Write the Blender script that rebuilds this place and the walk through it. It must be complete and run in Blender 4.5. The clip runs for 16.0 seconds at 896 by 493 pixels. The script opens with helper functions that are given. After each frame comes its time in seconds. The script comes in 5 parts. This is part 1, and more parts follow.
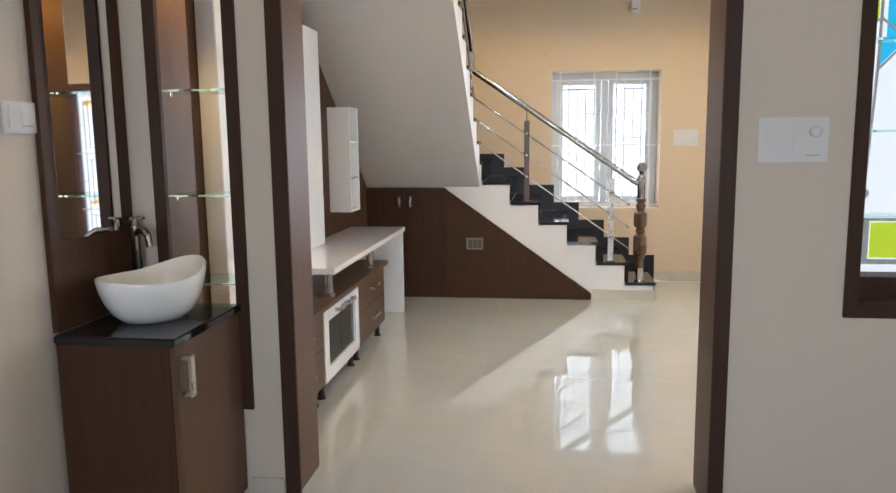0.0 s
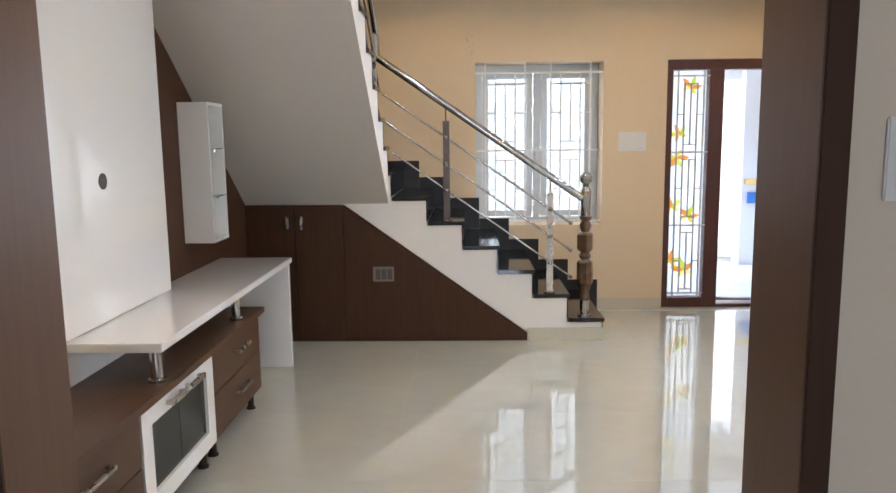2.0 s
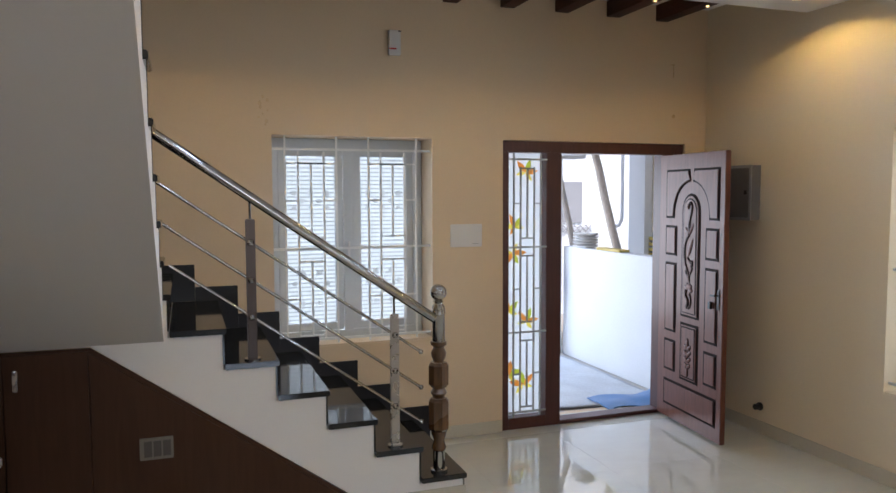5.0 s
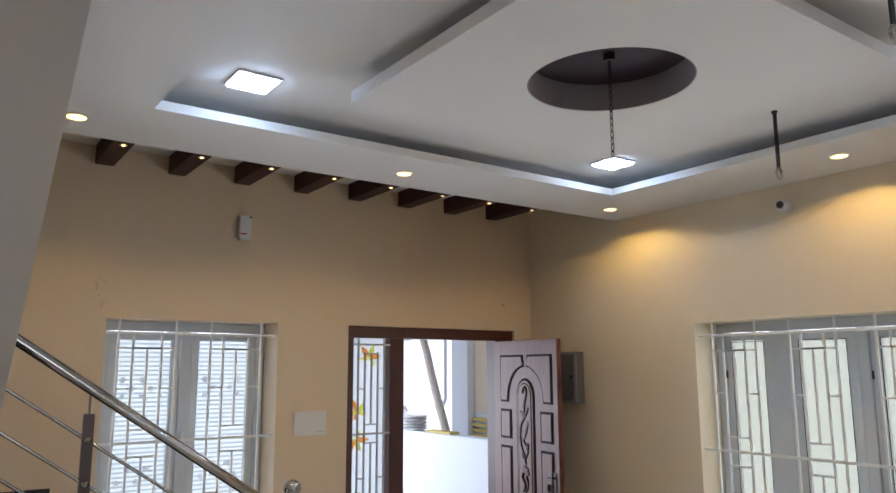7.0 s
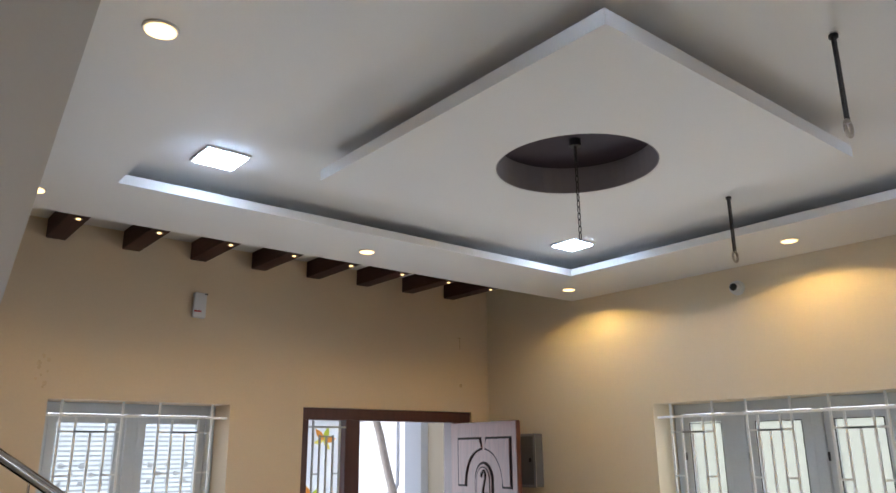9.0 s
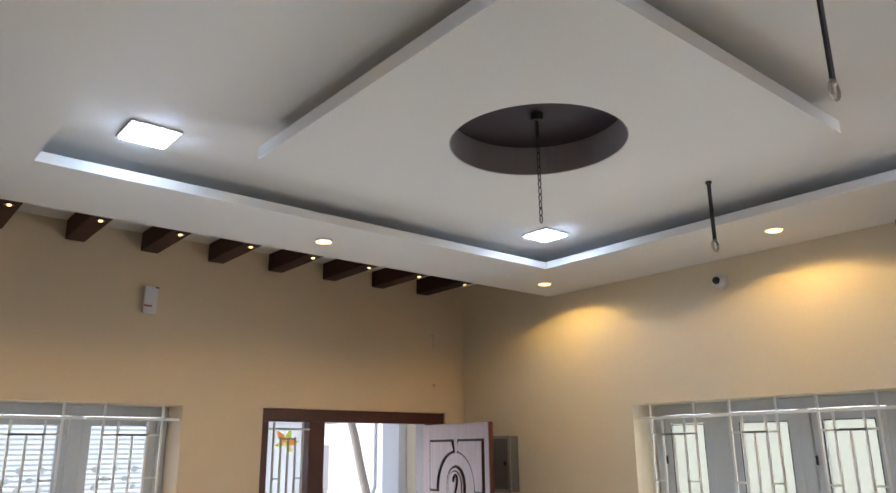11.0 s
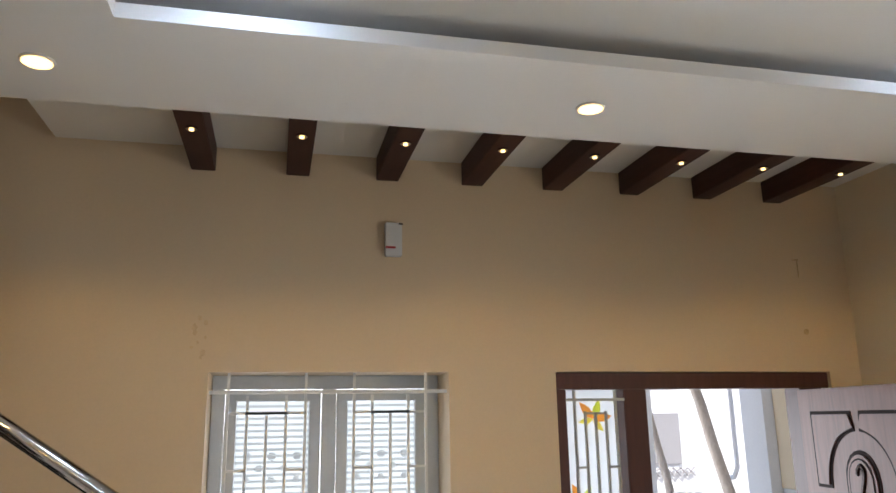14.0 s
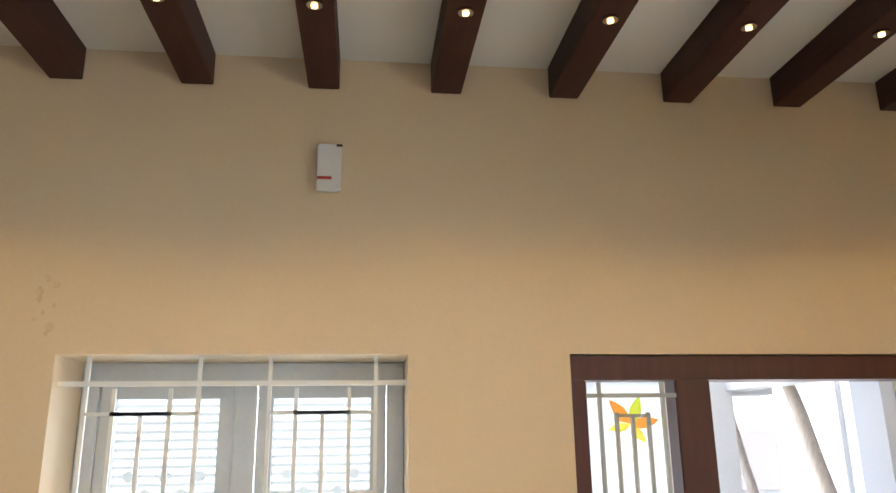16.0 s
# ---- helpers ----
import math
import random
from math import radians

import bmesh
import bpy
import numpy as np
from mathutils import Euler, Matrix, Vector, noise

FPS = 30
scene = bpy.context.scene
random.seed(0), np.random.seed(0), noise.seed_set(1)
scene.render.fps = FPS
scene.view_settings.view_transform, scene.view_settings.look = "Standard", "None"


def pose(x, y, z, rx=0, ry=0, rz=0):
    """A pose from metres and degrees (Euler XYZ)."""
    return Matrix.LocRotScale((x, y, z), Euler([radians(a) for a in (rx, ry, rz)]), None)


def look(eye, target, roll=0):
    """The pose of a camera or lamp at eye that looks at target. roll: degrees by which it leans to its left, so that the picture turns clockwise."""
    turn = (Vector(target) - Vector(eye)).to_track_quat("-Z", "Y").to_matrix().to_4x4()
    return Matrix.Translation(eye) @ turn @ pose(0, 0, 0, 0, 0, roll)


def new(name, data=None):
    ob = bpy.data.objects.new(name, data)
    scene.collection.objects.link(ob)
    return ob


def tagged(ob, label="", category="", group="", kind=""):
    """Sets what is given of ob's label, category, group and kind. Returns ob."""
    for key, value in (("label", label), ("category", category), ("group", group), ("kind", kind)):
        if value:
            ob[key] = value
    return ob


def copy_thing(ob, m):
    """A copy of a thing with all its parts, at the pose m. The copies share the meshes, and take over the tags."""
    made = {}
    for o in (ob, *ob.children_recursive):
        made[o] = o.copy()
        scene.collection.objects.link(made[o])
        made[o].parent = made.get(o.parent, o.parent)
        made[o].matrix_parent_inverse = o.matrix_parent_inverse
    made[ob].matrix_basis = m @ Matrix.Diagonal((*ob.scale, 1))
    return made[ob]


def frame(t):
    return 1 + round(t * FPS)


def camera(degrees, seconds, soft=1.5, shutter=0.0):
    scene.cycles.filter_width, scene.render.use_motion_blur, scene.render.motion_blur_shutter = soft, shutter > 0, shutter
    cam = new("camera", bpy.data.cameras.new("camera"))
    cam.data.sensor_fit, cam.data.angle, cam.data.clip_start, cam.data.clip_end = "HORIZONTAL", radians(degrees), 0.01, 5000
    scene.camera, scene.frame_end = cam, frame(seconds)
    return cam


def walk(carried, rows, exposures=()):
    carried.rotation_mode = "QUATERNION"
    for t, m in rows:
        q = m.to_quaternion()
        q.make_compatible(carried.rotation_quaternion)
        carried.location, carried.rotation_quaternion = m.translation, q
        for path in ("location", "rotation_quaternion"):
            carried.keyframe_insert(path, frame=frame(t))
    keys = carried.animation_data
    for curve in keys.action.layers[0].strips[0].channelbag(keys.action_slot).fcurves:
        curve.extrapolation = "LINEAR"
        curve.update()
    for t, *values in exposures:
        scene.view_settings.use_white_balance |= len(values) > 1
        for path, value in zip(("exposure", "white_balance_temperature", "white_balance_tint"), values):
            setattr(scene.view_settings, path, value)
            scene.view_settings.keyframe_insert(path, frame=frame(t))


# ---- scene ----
cam = camera(62.7, 16.0)
PATH = [
    (0, (0.745, 0.803, 1.447), (0.473, 2.764, 1.163), -0.7),
    (0.5, (0.73, 1.083, 1.455), (0.521, 3.051, 1.17), -0.7),
    (1, (0.751, 1.393, 1.483), (0.599, 3.367, 1.197), -0.7),
    (1.5, (0.723, 1.761, 1.48), (0.622, 3.737, 1.19), -0.7),
    (2, (0.697, 2.145, 1.481), (0.641, 4.124, 1.195), -0.7),
    (2.5, (0.745, 2.542, 1.482), (0.745, 4.521, 1.193), -0.7),
    (3, (0.736, 2.901, 1.5), (0.825, 4.878, 1.21), -0.7),
    (3.2, (0.706, 3.039, 1.5), (0.84, 5.014, 1.213), -0.7),
    (5.3, (0.131, 3.693, 1.766), (0.908, 5.535, 1.7), -0.1),
    (5.5, (0.068, 3.699, 1.772), (0.914, 5.512, 1.765), -0.1),
    (6, (-0.019, 3.733, 1.81), (0.961, 5.474, 1.908), -0.2),
    (6.5, (-0.067, 3.746, 1.806), (1.005, 5.421, 2.018), -0.2),
    (7, (-0.111, 3.75, 1.823), (1.028, 5.361, 2.149), -0.2),
    (7.5, (-0.139, 3.765, 1.828), (1.039, 5.327, 2.241), -0.3),
    (8, (-0.177, 3.785, 1.819), (1.023, 5.314, 2.294), -0.3),
    (8.5, (-0.176, 3.797, 1.821), (1.034, 5.305, 2.333), -0.4),
    (9, (-0.171, 3.809, 1.828), (1.053, 5.298, 2.362), -0.5),
    (9.5, (-0.15, 3.811, 1.82), (1.09, 5.282, 2.369), -0.5),
    (9.7, (-0.132, 3.807, 1.82), (1.115, 5.271, 2.37), -0.5),
    (11.8, (0.345, 4.175, 1.868), (1.540, 5.700, 2.366), -0.8),
    (12, (0.388, 4.265, 1.874), (1.528, 5.833, 2.365), -0.9),
    (12.5, (0.498, 4.46, 1.893), (1.47, 6.144, 2.365), -0.8),
    (13, (0.744, 4.644, 1.895), (1.505, 6.434, 2.361), -0.9),
    (13.5, (0.929, 4.844, 1.903), (1.512, 6.702, 2.359), -0.9),
    (14, (1.048, 5.107, 1.911), (1.495, 7.002, 2.369), -0.9),
    (14.5, (1.184, 5.29, 1.923), (1.542, 7.202, 2.387), -0.8),
    (15, (1.355, 5.469, 1.932), (1.667, 7.385, 2.412), -0.9),
    (15.5, (1.561, 5.701, 1.933), (1.827, 7.621, 2.425), -0.8),
    (16, (1.709, 6.141, 1.852), (1.93, 8.061, 2.367), -0.8),
]
EXPOSURE = [(0, 1.33, 6050, 14), (2.0, 1.08, 6050, 14), (3.2, 0.70, 6100, 14), (5.3, 0.28, 5950, 14), (6.5, 0.27, 5950, 14), (9.7, 0.44, 6080, 14), (12.0, 0.46, 6250, 14), (13.5, 0.44, 6350, 13.5), (14.5, 0.58, 6450, 13), (16.0, 1.10, 6480, 11)]
walk(cam, [(t, look(eye, target, roll)) for t, eye, target, roll in PATH], EXPOSURE)

# ---- world, sun, large lights ----
world = bpy.data.worlds.new("world")
scene.world = world
world.use_nodes = True
wn = world.node_tree
sky = wn.nodes.new("ShaderNodeTexSky")
sky.sky_type, sky.sun_disc, sky.sun_elevation, sky.sun_rotation = "NISHITA", False, radians(49), radians(220)
wn.links.new(sky.outputs[0], wn.nodes["Background"].inputs[0])
wn.nodes["Background"].inputs[1].default_value = 0.15
sun = new("sun", bpy.data.lights.new("sun", "SUN"))
sun.data.energy, sun.data.angle, sun.data.color = 5.0, radians(0.6), (1, 0.95, 0.87)
sun.matrix_world = look((0, 0, 0), (0.5, 0.6, -0.9))


def area(name, eye, target, w, h, watts, colour=(1, 1, 1), spread=180):
    ob = new(name, bpy.data.lights.new(name, "AREA"))
    ob.data.shape, ob.data.size, ob.data.size_y = "RECTANGLE", w, h
    ob.data.energy, ob.data.color, ob.data.spread = watts, colour, radians(spread)
    ob.matrix_world = look(eye, target)
    return ob


def spot(name, eye, target, watts, colour, cone, blend=0.6, size=0.03):
    ob = new(name, bpy.data.lights.new(name, "SPOT"))
    ob.data.energy, ob.data.color, ob.data.spot_size, ob.data.spot_blend = watts, colour, radians(cone), blend
    ob.data.shadow_soft_size = size
    ob.matrix_world = look(eye, target)
    return ob


DAY = (0.87, 0.94, 1.0)
WARM = (1.0, 0.66, 0.20)
area("window_light_front", (1.31, 8.90, 1.43), (1.31, 6, 1.43), 1.05, 1.38, 19, DAY, 120)
area("window_light_right", (4.50, 6.10, 1.33), (2, 6.1, 1.33), 1.5, 1.55, 43, (0.98, 1.0, 0.97), 140)
area("porch_sky_light", (2.15, 11.32, 1.3), (2.6, 8, 0.9), 2.5, 2.0, 76, DAY)
area("window_light_dining", (1.0, -1.93, 1.5), (0.9, 3, 1.3), 1.8, 1.4, 23, DAY)
area("window_light_stairwell", (-0.93, 6.6, 4.6), (0.2, 7.6, 2.6), 1.0, 1.0, 2, (1, 0.97, 0.92))

# ---- materials ----
def mat(name, colour, rough=0.5, metal=0.0, vary=0.06, scale=3.0, fine=60.0, bump=0.02, coat=0.0, spec=0.5, stretch=(1, 1, 1), per_object=0.0, coat_rough=0.08):
    m = bpy.data.materials.new(name)
    m.use_nodes = True
    n, l = m.node_tree.nodes, m.node_tree.links
    b = n["Principled BSDF"]
    b.inputs["Metallic"].default_value = metal
    b.inputs["Coat Weight"].default_value = coat
    b.inputs["Coat Roughness"].default_value = coat_rough
    b.inputs["Specular IOR Level"].default_value = spec
    tc = n.new("ShaderNodeTexCoord")
    mp = n.new("ShaderNodeMapping")
    mp.inputs["Scale"].default_value = stretch
    l.new(tc.outputs["Object"], mp.inputs[0])
    big, small = n.new("ShaderNodeTexNoise"), n.new("ShaderNodeTexNoise")
    big.inputs["Scale"].default_value, small.inputs["Scale"].default_value = scale, fine
    big.inputs["Detail"].default_value = small.inputs["Detail"].default_value = 4
    l.new(mp.outputs[0], big.inputs[0])
    l.new(mp.outputs[0], small.inputs[0])
    mixf = n.new("ShaderNodeMath")
    mixf.operation = "ADD"
    l.new(big.outputs[0], mixf.inputs[0])
    l.new(small.outputs[0], mixf.inputs[1])
    ramp = n.new("ShaderNodeMapRange")
    ramp.inputs[1].default_value, ramp.inputs[2].default_value = 0.6, 1.4
    ramp.inputs[3].default_value, ramp.inputs[4].default_value = 1 - vary, 1 + vary
    l.new(mixf.outputs[0], ramp.inputs[0])
    value = ramp.outputs[0]
    if per_object:
        info = n.new("ShaderNodeObjectInfo")
        r2 = n.new("ShaderNodeMapRange")
        r2.inputs[3].default_value, r2.inputs[4].default_value = 1 - per_object, 1 + per_object
        l.new(info.outputs["Random"], r2.inputs[0])
        mul = n.new("ShaderNodeMath")
        mul.operation = "MULTIPLY"
        l.new(value, mul.inputs[0])
        l.new(r2.outputs[0], mul.inputs[1])
        value = mul.outputs[0]
    mix = n.new("ShaderNodeVectorMath")
    mix.operation = "SCALE"
    mix.inputs[0].default_value = colour
    l.new(value, mix.inputs["Scale"])
    l.new(mix.outputs[0], b.inputs["Base Color"])
    rr = n.new("ShaderNodeMapRange")
    rr.inputs[3].default_value, rr.inputs[4].default_value = max(0.02, rough * 0.8), min(1, rough * 1.2)
    l.new(big.outputs[0], rr.inputs[0])
    l.new(rr.outputs[0], b.inputs["Roughness"])
    if bump:
        bp = n.new("ShaderNodeBump")
        bp.inputs["Strength"].default_value, bp.inputs["Distance"].default_value = bump, 0.01
        l.new(small.outputs[0], bp.inputs["Height"])
        l.new(bp.outputs[0], b.inputs["Normal"])
    return m


def glow(name, colour, strength):
    m = bpy.data.materials.new(name)
    m.use_nodes = True
    b = m.node_tree.nodes["Principled BSDF"]
    b.inputs["Base Color"].default_value = (*colour, 1)
    b.inputs["Emission Color"].default_value = (*colour, 1)
    b.inputs["Emission Strength"].default_value = strength
    return m


def clear_glass(name, tint, rough=0.0):
    m = bpy.data.materials.new(name)
    m.use_nodes = True
    b = m.node_tree.nodes["Principled BSDF"]
    b.inputs["Base Color"].default_value = (*tint, 1)
    b.inputs["Transmission Weight"].default_value = 1
    b.inputs["Roughness"].default_value = rough
    b.inputs["IOR"].default_value = 1.45
    return m


def frosted(name, colour, lines=0.0):
    """Etched glass: lets light through diffusely, with a little gloss."""
    m = bpy.data.materials.new(name)
    m.use_nodes = True
    n, l = m.node_tree.nodes, m.node_tree.links
    b = n["Principled BSDF"]
    b.inputs["Base Color"].default_value = (*colour, 1)
    b.inputs["Roughness"].default_value = 0.25
    tr = n.new("ShaderNodeBsdfTranslucent")
    tr.inputs[0].default_value = (*colour, 1)
    mx = n.new("ShaderNodeMixShader")
    mx.inputs[0].default_value = 0.8
    if lines:
        tc = n.new("ShaderNodeTexCoord")
        wv = n.new("ShaderNodeTexWave")
        wv.bands_direction = "Z"
        wv.inputs["Scale"].default_value = lines
        wv.inputs["Distortion"].default_value = 0.25
        wv.inputs["Detail Scale"].default_value = 0.4
        l.new(tc.outputs["Object"], wv.inputs[0])
        rg = n.new("ShaderNodeMapRange")
        rg.inputs[1].default_value, rg.inputs[2].default_value = 0.55, 0.75
        rg.inputs[3].default_value, rg.inputs[4].default_value = 1.0, 0.55
        l.new(wv.outputs[0], rg.inputs[0])
        sc = n.new("ShaderNodeVectorMath")
        sc.operation = "SCALE"
        sc.inputs[0].default_value = colour
        l.new(rg.outputs[0], sc.inputs["Scale"])
        l.new(sc.outputs[0], tr.inputs[0])
    l.new(b.outputs[0], mx.inputs[1])
    l.new(tr.outputs[0], mx.inputs[2])
    l.new(mx.outputs[0], n["Material Output"].inputs[0])
    return m


def wood(name, dark, light, rough=0.35, axis=(14, 14, 1.2), coat=0.0, spec=0.5):
    m = mat(name, dark, rough, vary=0.05, scale=1, fine=80, bump=0.01, coat=coat, spec=spec)
    n, l = m.node_tree.nodes, m.node_tree.links
    tc = n.new("ShaderNodeTexCoord")
    mp = n.new("ShaderNodeMapping")
    mp.inputs["Scale"].default_value = axis
    l.new(tc.outputs["Object"], mp.inputs[0])
    ns = n.new("ShaderNodeTexNoise")
    ns.inputs["Scale"].default_value, ns.inputs["Detail"].default_value, ns.inputs["Distortion"].default_value = 3, 6, 0.8
    l.new(mp.outputs[0], ns.inputs[0])
    cr = n.new("ShaderNodeValToRGB")
    cr.color_ramp.elements[0].position, cr.color_ramp.elements[1].position = 0.3, 0.72
    cr.color_ramp.elements[0].color, cr.color_ramp.elements[1].color = (*dark, 1), (*light, 1)
    l.new(ns.outputs[0], cr.inputs[0])
    l.new(cr.outputs[0], n["Principled BSDF"].inputs["Base Color"])
    return m


M_TAN = mat("tan_paint", (0.655, 0.518, 0.358), 0.6, vary=0.03, scale=0.9, fine=90, bump=0.03)
M_CREAM = mat("cream_paint", (0.72, 0.62, 0.46), 0.6, vary=0.03, scale=0.9, fine=90, bump=0.03)
M_GREIGE = mat("greige_paint", (0.60, 0.525, 0.44), 0.6, vary=0.03, scale=0.9, fine=90, bump=0.03)
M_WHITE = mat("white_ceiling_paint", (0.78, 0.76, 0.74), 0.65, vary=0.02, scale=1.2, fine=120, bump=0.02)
# White plaster; the shade on the upper flight is put into this darker colour.
M_SOFFIT_SHADED = mat("white_soffit_paint_shaded", (0.58, 0.545, 0.515), 0.65, vary=0.02, scale=1.2, fine=120, bump=0.02)
M_TILE = mat("polished_vitrified_tile", (0.53, 0.535, 0.49), 0.012, vary=0.05, scale=1.1, fine=5, bump=0.03, per_object=0.008, stretch=(1, 2.2, 1), spec=0.8, coat=0.7, coat_rough=0.012)
M_GROUT = mat("grout", (0.44, 0.44, 0.40), 0.3)
M_SKIRT = mat("skirting_tile", (0.55, 0.51, 0.42), 0.2, vary=0.05, bump=0.0)
M_BROWN = wood("dark_brown_laminate", (0.056, 0.026, 0.014), (0.070, 0.033, 0.018), 0.5, spec=0.16)
M_BROWN_H = wood("dark_brown_laminate_crosswise", (0.078, 0.039, 0.021), (0.105, 0.054, 0.029), 0.38, axis=(14, 1.2, 14), spec=0.3)
M_JAMB = wood("brown_veneer", (0.118, 0.062, 0.037), (0.132, 0.071, 0.043), 0.42, spec=0.25)
M_LINING = wood("brown_niche_lining", (0.125, 0.066, 0.036), (0.140, 0.075, 0.042), 0.45, spec=0.25)
M_EDGE = wood("dark_architrave", (0.042, 0.020, 0.013), (0.052, 0.026, 0.017), 0.45, spec=0.2)
M_BEAM = wood("dark_stained_beam", (0.046, 0.017, 0.013), (0.066, 0.025, 0.018), 0.5, axis=(14, 1.2, 14), spec=0.2)
M_DOOR = wood("varnished_teak", (0.112, 0.037, 0.023), (0.160, 0.056, 0.035), 0.40, axis=(14, 14, 1.2), coat=0.06, spec=0.32)
# Shade in the door's grooves and round its carving, as a near-black colour.
M_GROOVE_SHADE = mat("dark_groove_shade", (0.018, 0.007, 0.005), 0.6, spec=0.08)
M_FRAME = wood("dark_red_door_frame", (0.062, 0.018, 0.015), (0.085, 0.026, 0.021), 0.38)
M_WHITELAM = mat("white_gloss_laminate", (0.86, 0.86, 0.87), 0.06, vary=0.01, bump=0.0, coat=0.7, coat_rough=0.03)
# The white frames' backlit shade is put into this grey-blue base colour.
M_UPVC_SHADED = mat("white_upvc_backlit_shade", (0.52, 0.55, 0.58), 0.35, vary=0.05, scale=6, bump=0.01)
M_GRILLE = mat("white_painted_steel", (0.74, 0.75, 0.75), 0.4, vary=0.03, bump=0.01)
M_GRILLE_GREY = mat("grey_painted_steel", (0.42, 0.43, 0.42), 0.4, vary=0.05, bump=0.01)
M_GRANITE = mat("black_granite", (0.012, 0.012, 0.014), 0.07, vary=0.4, scale=40, fine=300, bump=0.0, spec=0.6)
M_STEEL = mat("polished_steel", (0.50, 0.48, 0.46), 0.12, 1.0, vary=0.03, scale=8, bump=0.0)
M_BRUSHED = mat("brushed_steel", (0.50, 0.46, 0.42), 0.28, 1.0, vary=0.05, scale=20, bump=0.0)
# Dark reflections of the room are put into this steel's base colour.
M_POST = mat("polished_steel_dark_reflection", (0.075, 0.058, 0.050), 0.3, 1.0, vary=0.05, scale=12, bump=0.0)
M_SATIN = mat("satin_black_granite", (0.012, 0.012, 0.014), 0.4, vary=0.3, scale=40, fine=300, bump=0.0, spec=0.3)
M_TURNED = wood("turned_teak", (0.068, 0.032, 0.011), (0.118, 0.056, 0.019), 0.28, coat=0.5)
M_CERAMIC = mat("white_ceramic", (0.82, 0.82, 0.81), 0.05, vary=0.01, bump=0.0, coat=0.5)
M_PLASTIC = mat("white_plastic", (0.67, 0.665, 0.67), 0.3, vary=0.01, bump=0.0)
M_GREYPL = mat("grey_plastic", (0.30, 0.30, 0.30), 0.35, vary=0.03, bump=0.0)
M_BOXSTEEL = mat("dark_grey_enamelled_steel", (0.15, 0.145, 0.15), 0.35, vary=0.05, bump=0.01)
M_BLACK = mat("black_plastic", (0.012, 0.012, 0.013), 0.3, vary=0.05, bump=0.0)
M_TINTED = mat("tinted_black_glass", (0.016, 0.019, 0.018), 0.05, vary=0.05, bump=0.0, spec=0.35)
M_IRON = mat("dark_iron", (0.05, 0.045, 0.045), 0.45, 0.6, vary=0.1, scale=20, bump=0.02)
# Recess side is grey-brown, darker than the white panel board round it.
M_RING = mat("grey_brown_recess_side", (0.29, 0.26, 0.27), 0.6, vary=0.03)
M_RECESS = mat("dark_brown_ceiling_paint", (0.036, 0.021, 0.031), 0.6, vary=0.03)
M_MIRROR = mat("silvered_mirror", (0.9, 0.9, 0.9), 0.02, 1.0, vary=0.0, bump=0.0)
M_SHELFGLASS = clear_glass("green_edged_glass", (0.60, 0.90, 0.79))
M_FROST = frosted("frosted_patterned_glass", (0.43, 0.44, 0.435), lines=11.0)
M_FROST_PLAIN = frosted("frosted_plain_glass", (0.36, 0.365, 0.335))
M_FROST_DOOR = frosted("frosted_sidelight_glass", (0.84, 0.86, 0.87))
M_DOTGLASS = frosted("grey_etched_dots", (0.40, 0.405, 0.40))
M_LEAF_Y = frosted("yellow_glass_paint", (1.0, 0.93, 0.30))
M_LEAF_R = frosted("orange_glass_paint", (1.0, 0.60, 0.22))
M_LEAF_G = frosted("green_glass_paint", (0.84, 0.90, 0.24))
M_LED = glow("cool_led_panel", (0.62, 0.80, 1.0), 33)
M_WARMLED = glow("warm_led", (1.0, 0.66, 0.27), 2.4)
# Glow added to the art glass stands in for hall light behind it.
M_GLOWGLASS = glow("white_glass_added_glow", (0.72, 0.76, 0.78), 0.32)
M_GLOWGREEN = glow("lime_glass_added_glow", (0.38, 0.50, 0.02), 0.35)
M_GLOWBLUE = glow("blue_glass_added_glow", (0.02, 0.34, 0.55), 0.4)
M_SILVER = mat("silver_lead_line", (0.72, 0.73, 0.74), 0.35, 0.1, vary=0.1, scale=60)
M_OUTWALL = mat("white_outdoor_paint", (0.74, 0.76, 0.80), 0.7, vary=0.05, scale=1.5, bump=0.05)
M_GREYWALL = mat("grey_outdoor_paint", (0.30, 0.30, 0.32), 0.7, vary=0.05)
M_CONCRETE = mat("porch_concrete", (0.45, 0.44, 0.43), 0.6, vary=0.12, scale=3, bump=0.08)
M_TARP = mat("blue_tarpaulin", (0.04, 0.16, 0.42), 0.35, vary=0.15, scale=6, bump=0.15)
M_SHEET = mat("dusty_blue_grey_sheet", (0.52, 0.56, 0.62), 0.6, vary=0.2, scale=4, bump=0.1)
M_TIMBER = wood("weathered_casuarina_pole", (0.42, 0.36, 0.31), (0.58, 0.51, 0.45), 0.8, axis=(14, 14, 1.5))
M_GROUND = mat("sandy_ground", (0.36, 0.31, 0.25), 0.9, vary=0.2, scale=0.6, fine=20, bump=0.2)
M_BRASS = mat("brass", (0.60, 0.42, 0.14), 0.25, 1.0, vary=0.05, bump=0.0)
M_SLOT = mat("taupe_plastic", (0.20, 0.175, 0.145), 0.4, vary=0.05, bump=0.0)
M_SLOTDARK = mat("dark_taupe_plastic", (0.085, 0.072, 0.06), 0.4, vary=0.05, bump=0.0)
M_RED = mat("red_print", (0.45, 0.03, 0.03), 0.5)
M_SCUFF = mat("patched_plaster_stain", (0.52, 0.38, 0.22), 0.7, vary=0.2, scale=30)
M_PATCH = mat("flaked_plaster", (0.60, 0.455, 0.295), 0.75, vary=0.15, scale=40)
M_BLUEPL = mat("blue_plastic", (0.03, 0.16, 0.50), 0.4)
M_YELLOW = mat("yellow_slats", (0.55, 0.42, 0.10), 0.5, vary=0.08)


